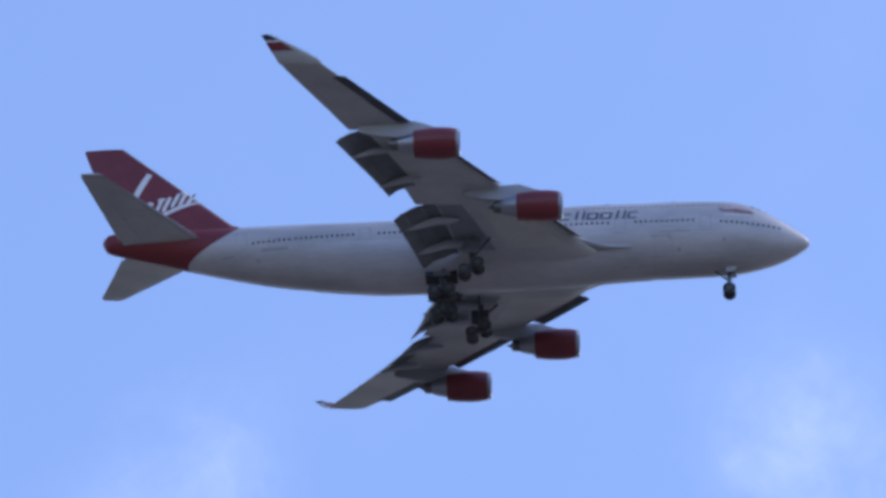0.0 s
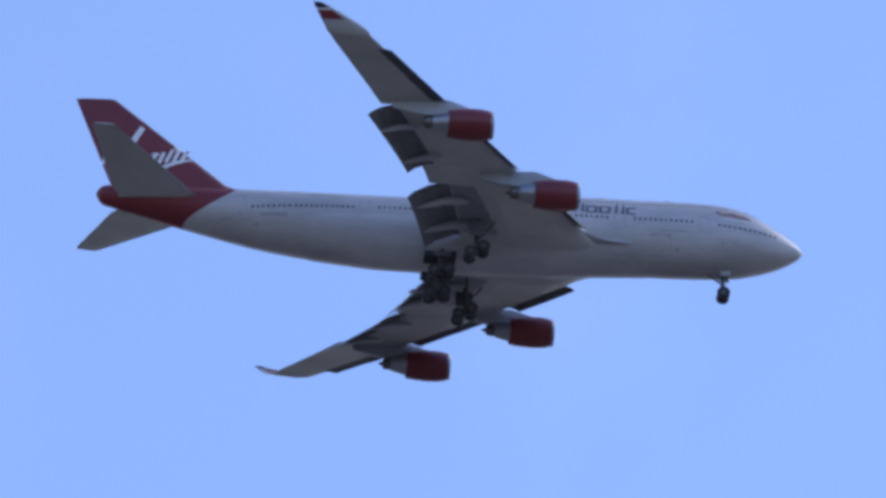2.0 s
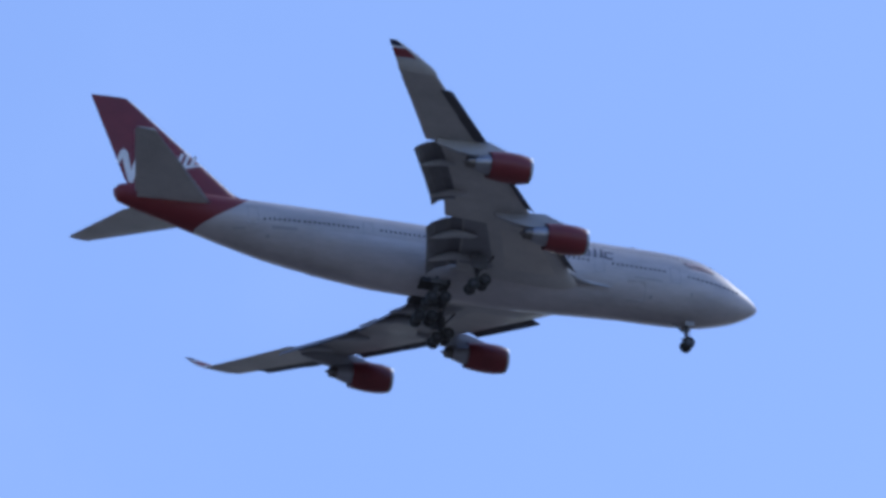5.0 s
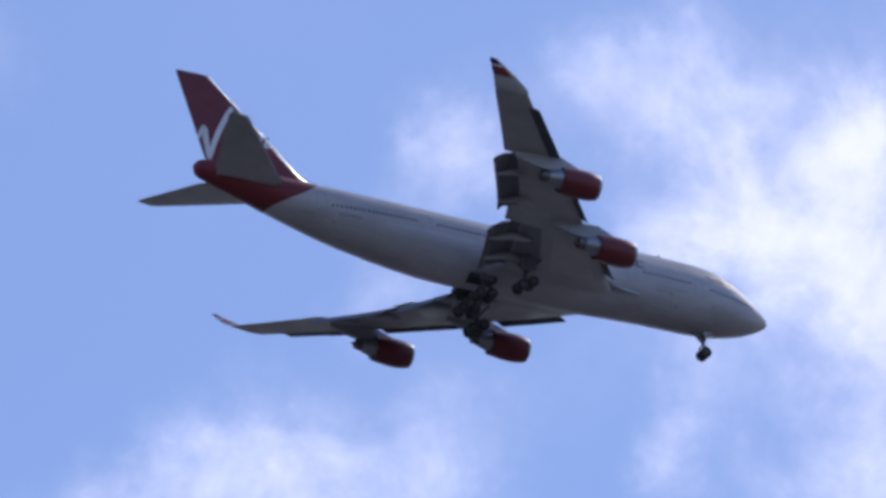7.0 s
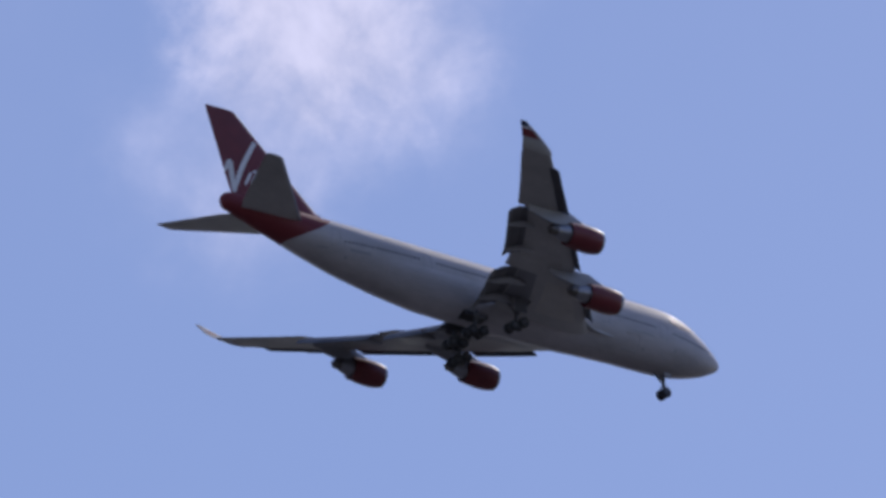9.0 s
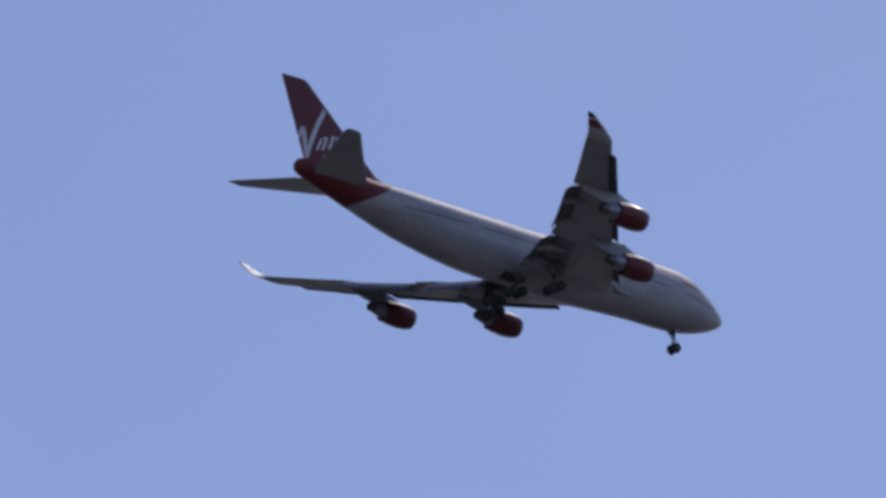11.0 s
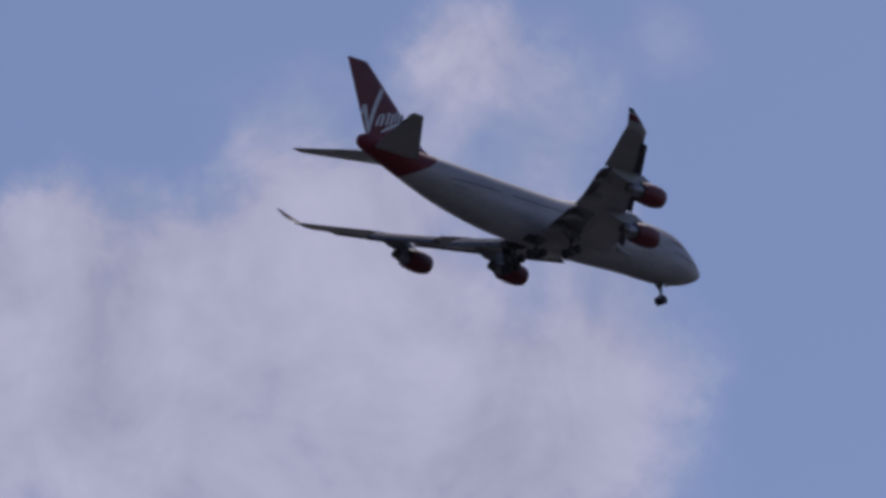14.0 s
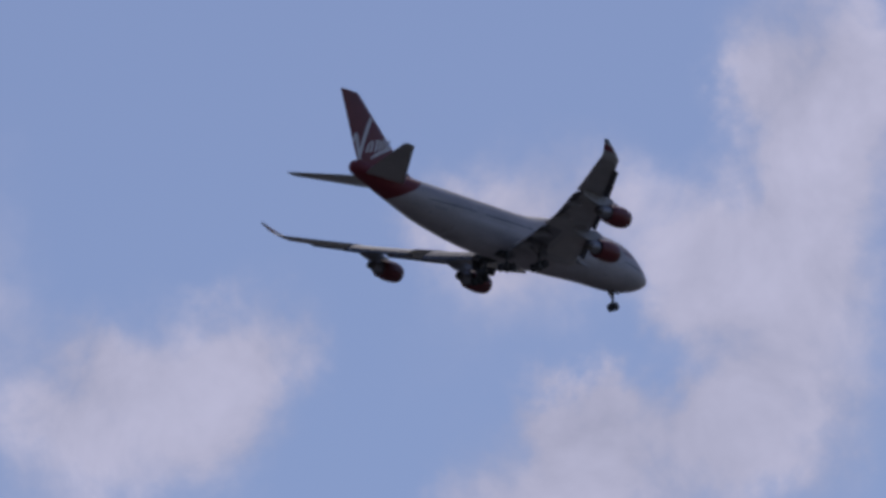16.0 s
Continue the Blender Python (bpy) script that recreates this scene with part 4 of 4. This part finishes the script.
build_stabilizer(-1)
build_stabilizer(1)
build_fin()


# ---- landing gear ----
def wheel_mesh(r, w):
    rings = []
    for a, b in ((r * 0.5, -w * 0.42), (r * 0.86, -w * 0.5), (r * 0.97, -w * 0.36), (r, 0), (r * 0.97, w * 0.36), (r * 0.86, w * 0.5), (r * 0.5, w * 0.42)):
        rings.append([Vector((a * math.cos(t), b, a * math.sin(t))) for t in (2 * math.pi * k / 24 for k in range(24))])
    return loft(rings)


def hub_mesh(r, w):
    return loft([[Vector((a * math.cos(t), b, a * math.sin(t))) for t in (2 * math.pi * k / 16 for k in range(16))]
                 for a, b in ((r * 0.42, -w * 0.44), (r * 0.5, -w * 0.46), (r * 0.5, w * 0.46), (r * 0.42, w * 0.44))])


TYRE = RIM = None


def wheel(parent, at, r=0.64, w=0.52):
    global TYRE, RIM
    if TYRE is None:
        TYRE = part("tyre", wheel_mesh(r, w), M_TYRE, parent, "black rubber tyre", at)
        RIM = part("wheel_rim", hub_mesh(r, w), M_STRUT, parent, "", at)
    else:
        again(TYRE, parent, at)
        again(RIM, parent, at)


def build_nose_gear():
    g = new("nose_gear")
    g.parent = airliner
    tagged(g, "lowered twin-wheel nose gear")
    s = 7.6
    part("strut", tube([P(s - 0.15, 0, 2.7), P(s, 0, 1.3), P(s + 0.02, 0, -0.05)], [0.17, 0.17, 0.12]), M_STRUT, g)
    part("axle", tube([P(s, -0.5, 0.0), P(s, 0.5, 0.0)], [0.09, 0.09]), M_STRUT, g)
    part("drag_brace", tube([P(s + 1.6, 0, 2.5), P(s + 0.1, 0, 1.2)], [0.09, 0.09]), M_STRUT, g)
    part("torque_link", tube([P(s + 0.15, 0, 1.0), P(s + 0.55, 0, 0.55), P(s + 0.12, 0, 0.15)], [0.06, 0.07, 0.06], 8), M_STRUT, g)
    for y in (-0.46, 0.46):
        wheel(g, P(s, y, -0.02))
        part("gear_door", loft([[P(s - 0.7 + a, y * 1.3 + b, z) for a, b in ((0, -0.02), (0, 0.02), (1.0, 0.02), (1.0, -0.02))] for z in (2.5, 1.9)]), M_FAIR, g, "open pale gear door")
        part("taxi_lamp", tube([P(s - 0.28, y * 0.6, 1.05), P(s - 0.16, y * 0.6, 1.05)], [0.12, 0.08], 10), M_LIP, g)


def build_main_gear(s, y, ztop, zaxle, tilt, out, well):
    g = new("main_gear")
    g.parent = airliner
    tagged(g, "lowered four-wheel main gear bogie")
    part("strut", tube([P(s - 0.2, y + out, ztop), P(s, y, 1.5), P(s, y, zaxle)], [0.26, 0.26, 0.19]), M_STRUT, g)
    part("side_brace", tube([P(s - 0.1, y - (1.6 if y > 0 else -1.6), ztop), P(s, y, zaxle + 1.5)], [0.11, 0.11], 8), M_STRUT, g)
    part("drag_brace", tube([P(s - 1.8, y + out * 0.6, ztop), P(s - 0.05, y, zaxle + 1.2)], [0.11, 0.11], 8), M_STRUT, g)
    t = radians(tilt)
    part("bogie_beam", tube([P(s - 0.85 * math.cos(t), y, zaxle + 0.85 * math.sin(t)), P(s + 0.85 * math.cos(t), y, zaxle - 0.85 * math.sin(t))], [0.24, 0.24]), M_STRUT, g)
    for q in (-1, 1):
        sa, za = s + q * 0.74 * math.cos(t), zaxle - q * 0.74 * math.sin(t)
        part("axle", tube([P(sa, y - 0.62, za), P(sa, y + 0.62, za)], [0.1, 0.1], 8), M_STRUT, g)
        part("brake_unit", tube([P(sa, y - 0.40, za), P(sa, y + 0.40, za)], [0.40, 0.40], 16), M_STRUT, g)
        for w in (-0.56, 0.56):
            wheel(g, P(sa, y + w, za))
    o = 1 if y > 0 else -1
    # door in the flaps' grey, its shade put into the colour
    part("gear_door", loft([[P(s - 0.9 + a, y + o * (0.8 + b), z) for a, b in ((0, -0.03), (0, 0.03), (1.7, 0.03), (1.7, -0.03))] for z in (well + 0.2, zaxle + 1.4)]), M_FLAP, g, "open gear door in shade-darkened grey")


def gear_well_shade(s0, s1, y0, y1, z):
    """Painted shade of an open hatch: black plate with a rim, just below the skin."""
    ring = lambda g, q: [P(s0 - g, y0 - g, q), P(s1 + g, y0 - g, q), P(s1 + g, y1 + g, q), P(s0 - g, y1 + g, q)]
    part("gear_well_shade", loft([ring(0, z), ring(0, z + 0.5)]), M_BLACK, airliner, "black box painting the shade of an open wheel well")


build_nose_gear()
for side in (-1, 1):
    ya, yb = sorted((side * 0.7, side * 2.3))
    gear_well_shade(33.9, 37.0, ya, yb, 1.50)
for side in (-1, 1):
    build_main_gear(32.3, side * 5.5, 3.3, -0.05, 28, side * 0.5, 2.86)
    build_main_gear(35.4, side * 1.95, 2.6, -0.25, 8, 0, 1.53)


# ---- the flight ----
def motions():
    walk(airliner, [
        (0, pose(-80.162, 785.062, 567.997, 1.821, -2.759, -0.306)),
        (0.5, pose(-43.859, 786.347, 566.256, 1.632, -2.516, -0.303)),
        (1, pose(-7.533, 787.635, 564.513, 1.690, -2.412, -0.301)),
        (1.5, pose(28.816, 788.919, 562.772, 1.653, -2.502, -0.302)),
        (2, pose(65.186, 790.207, 561.025, 1.183, -2.776, -0.305)),
        (2.5, pose(101.583, 791.490, 559.277, 0.820, -3.025, -0.306)),
        (3, pose(138.000, 792.769, 557.528, 0.676, -3.180, -0.306)),
        (3.5, pose(174.432, 794.047, 555.770, 0.390, -3.223, -0.305)),
        (4, pose(210.892, 795.320, 554.008, 0.349, -3.389, -0.306)),
        (4.5, pose(247.361, 796.588, 552.245, 0.355, -3.446, -0.306)),
        (4.7, pose(261.959, 797.090, 551.539, 0.545, -3.444, -0.308)),
        (5, pose(284.002, 797.825, 550.432, 0.696, -3.321, -0.314)),
        (5.5, pose(321.406, 798.917, 548.358, 0.944, -3.088, -0.351)),
        (6, pose(359.638, 799.788, 545.935, 1.186, -2.818, -0.421)),
        (6.5, pose(398.692, 800.366, 543.092, 1.425, -2.513, -0.524)),
        (6.8, pose(422.486, 800.483, 541.114, 1.565, -2.312, -0.600)),
        (7, pose(438.411, 800.451, 539.683, 1.690, -2.238, -0.657)),
        (7.5, pose(478.239, 800.228, 535.953, 1.902, -1.985, -0.797)),
        (8, pose(518.029, 799.809, 532.041, 1.579, -1.746, -0.936)),
        (8.5, pose(557.805, 799.195, 527.926, 1.367, -1.681, -1.079)),
        (8.7, pose(573.705, 798.897, 526.225, 1.377, -1.736, -1.137)),
        (9, pose(597.553, 798.396, 523.604, 1.459, -1.791, -1.223)),
        (9.5, pose(637.279, 797.406, 519.077, 1.595, -1.881, -1.368)),
        (10, pose(676.979, 796.226, 514.351, 1.732, -1.971, -1.514)),
        (10.5, pose(716.652, 794.854, 509.424, 1.867, -2.061, -1.660)),
        (10.8, pose(740.443, 793.939, 506.371, 1.948, -2.116, -1.747)),
        (11, pose(756.298, 793.296, 504.288, 2.139, -2.084, -1.806)),
        (11.5, pose(795.903, 791.551, 498.961, 2.611, -1.942, -1.952)),
        (12, pose(835.489, 789.616, 493.419, 3.001, -1.710, -2.096)),
        (12.5, pose(875.074, 787.450, 487.688, 2.963, -1.492, -2.235)),
        (13, pose(914.583, 785.128, 481.774, 2.911, -0.981, -2.368)),
        (13.5, pose(954.067, 782.610, 475.655, 3.127, -0.436, -2.501)),
        (14, pose(993.509, 779.901, 469.351, 3.354, 0.029, -2.635)),
        (14.5, pose(1032.929, 776.992, 462.835, 3.430, 0.538, -2.767)),
        (15, pose(1072.300, 773.901, 456.126, 3.470, 0.810, -2.906)),
        (15.5, pose(1111.632, 770.617, 449.223, 3.557, 1.113, -3.044)),
        (16, pose(1150.923, 767.147, 442.120, 3.575, 0.980, -3.194)),
    ])


motions()
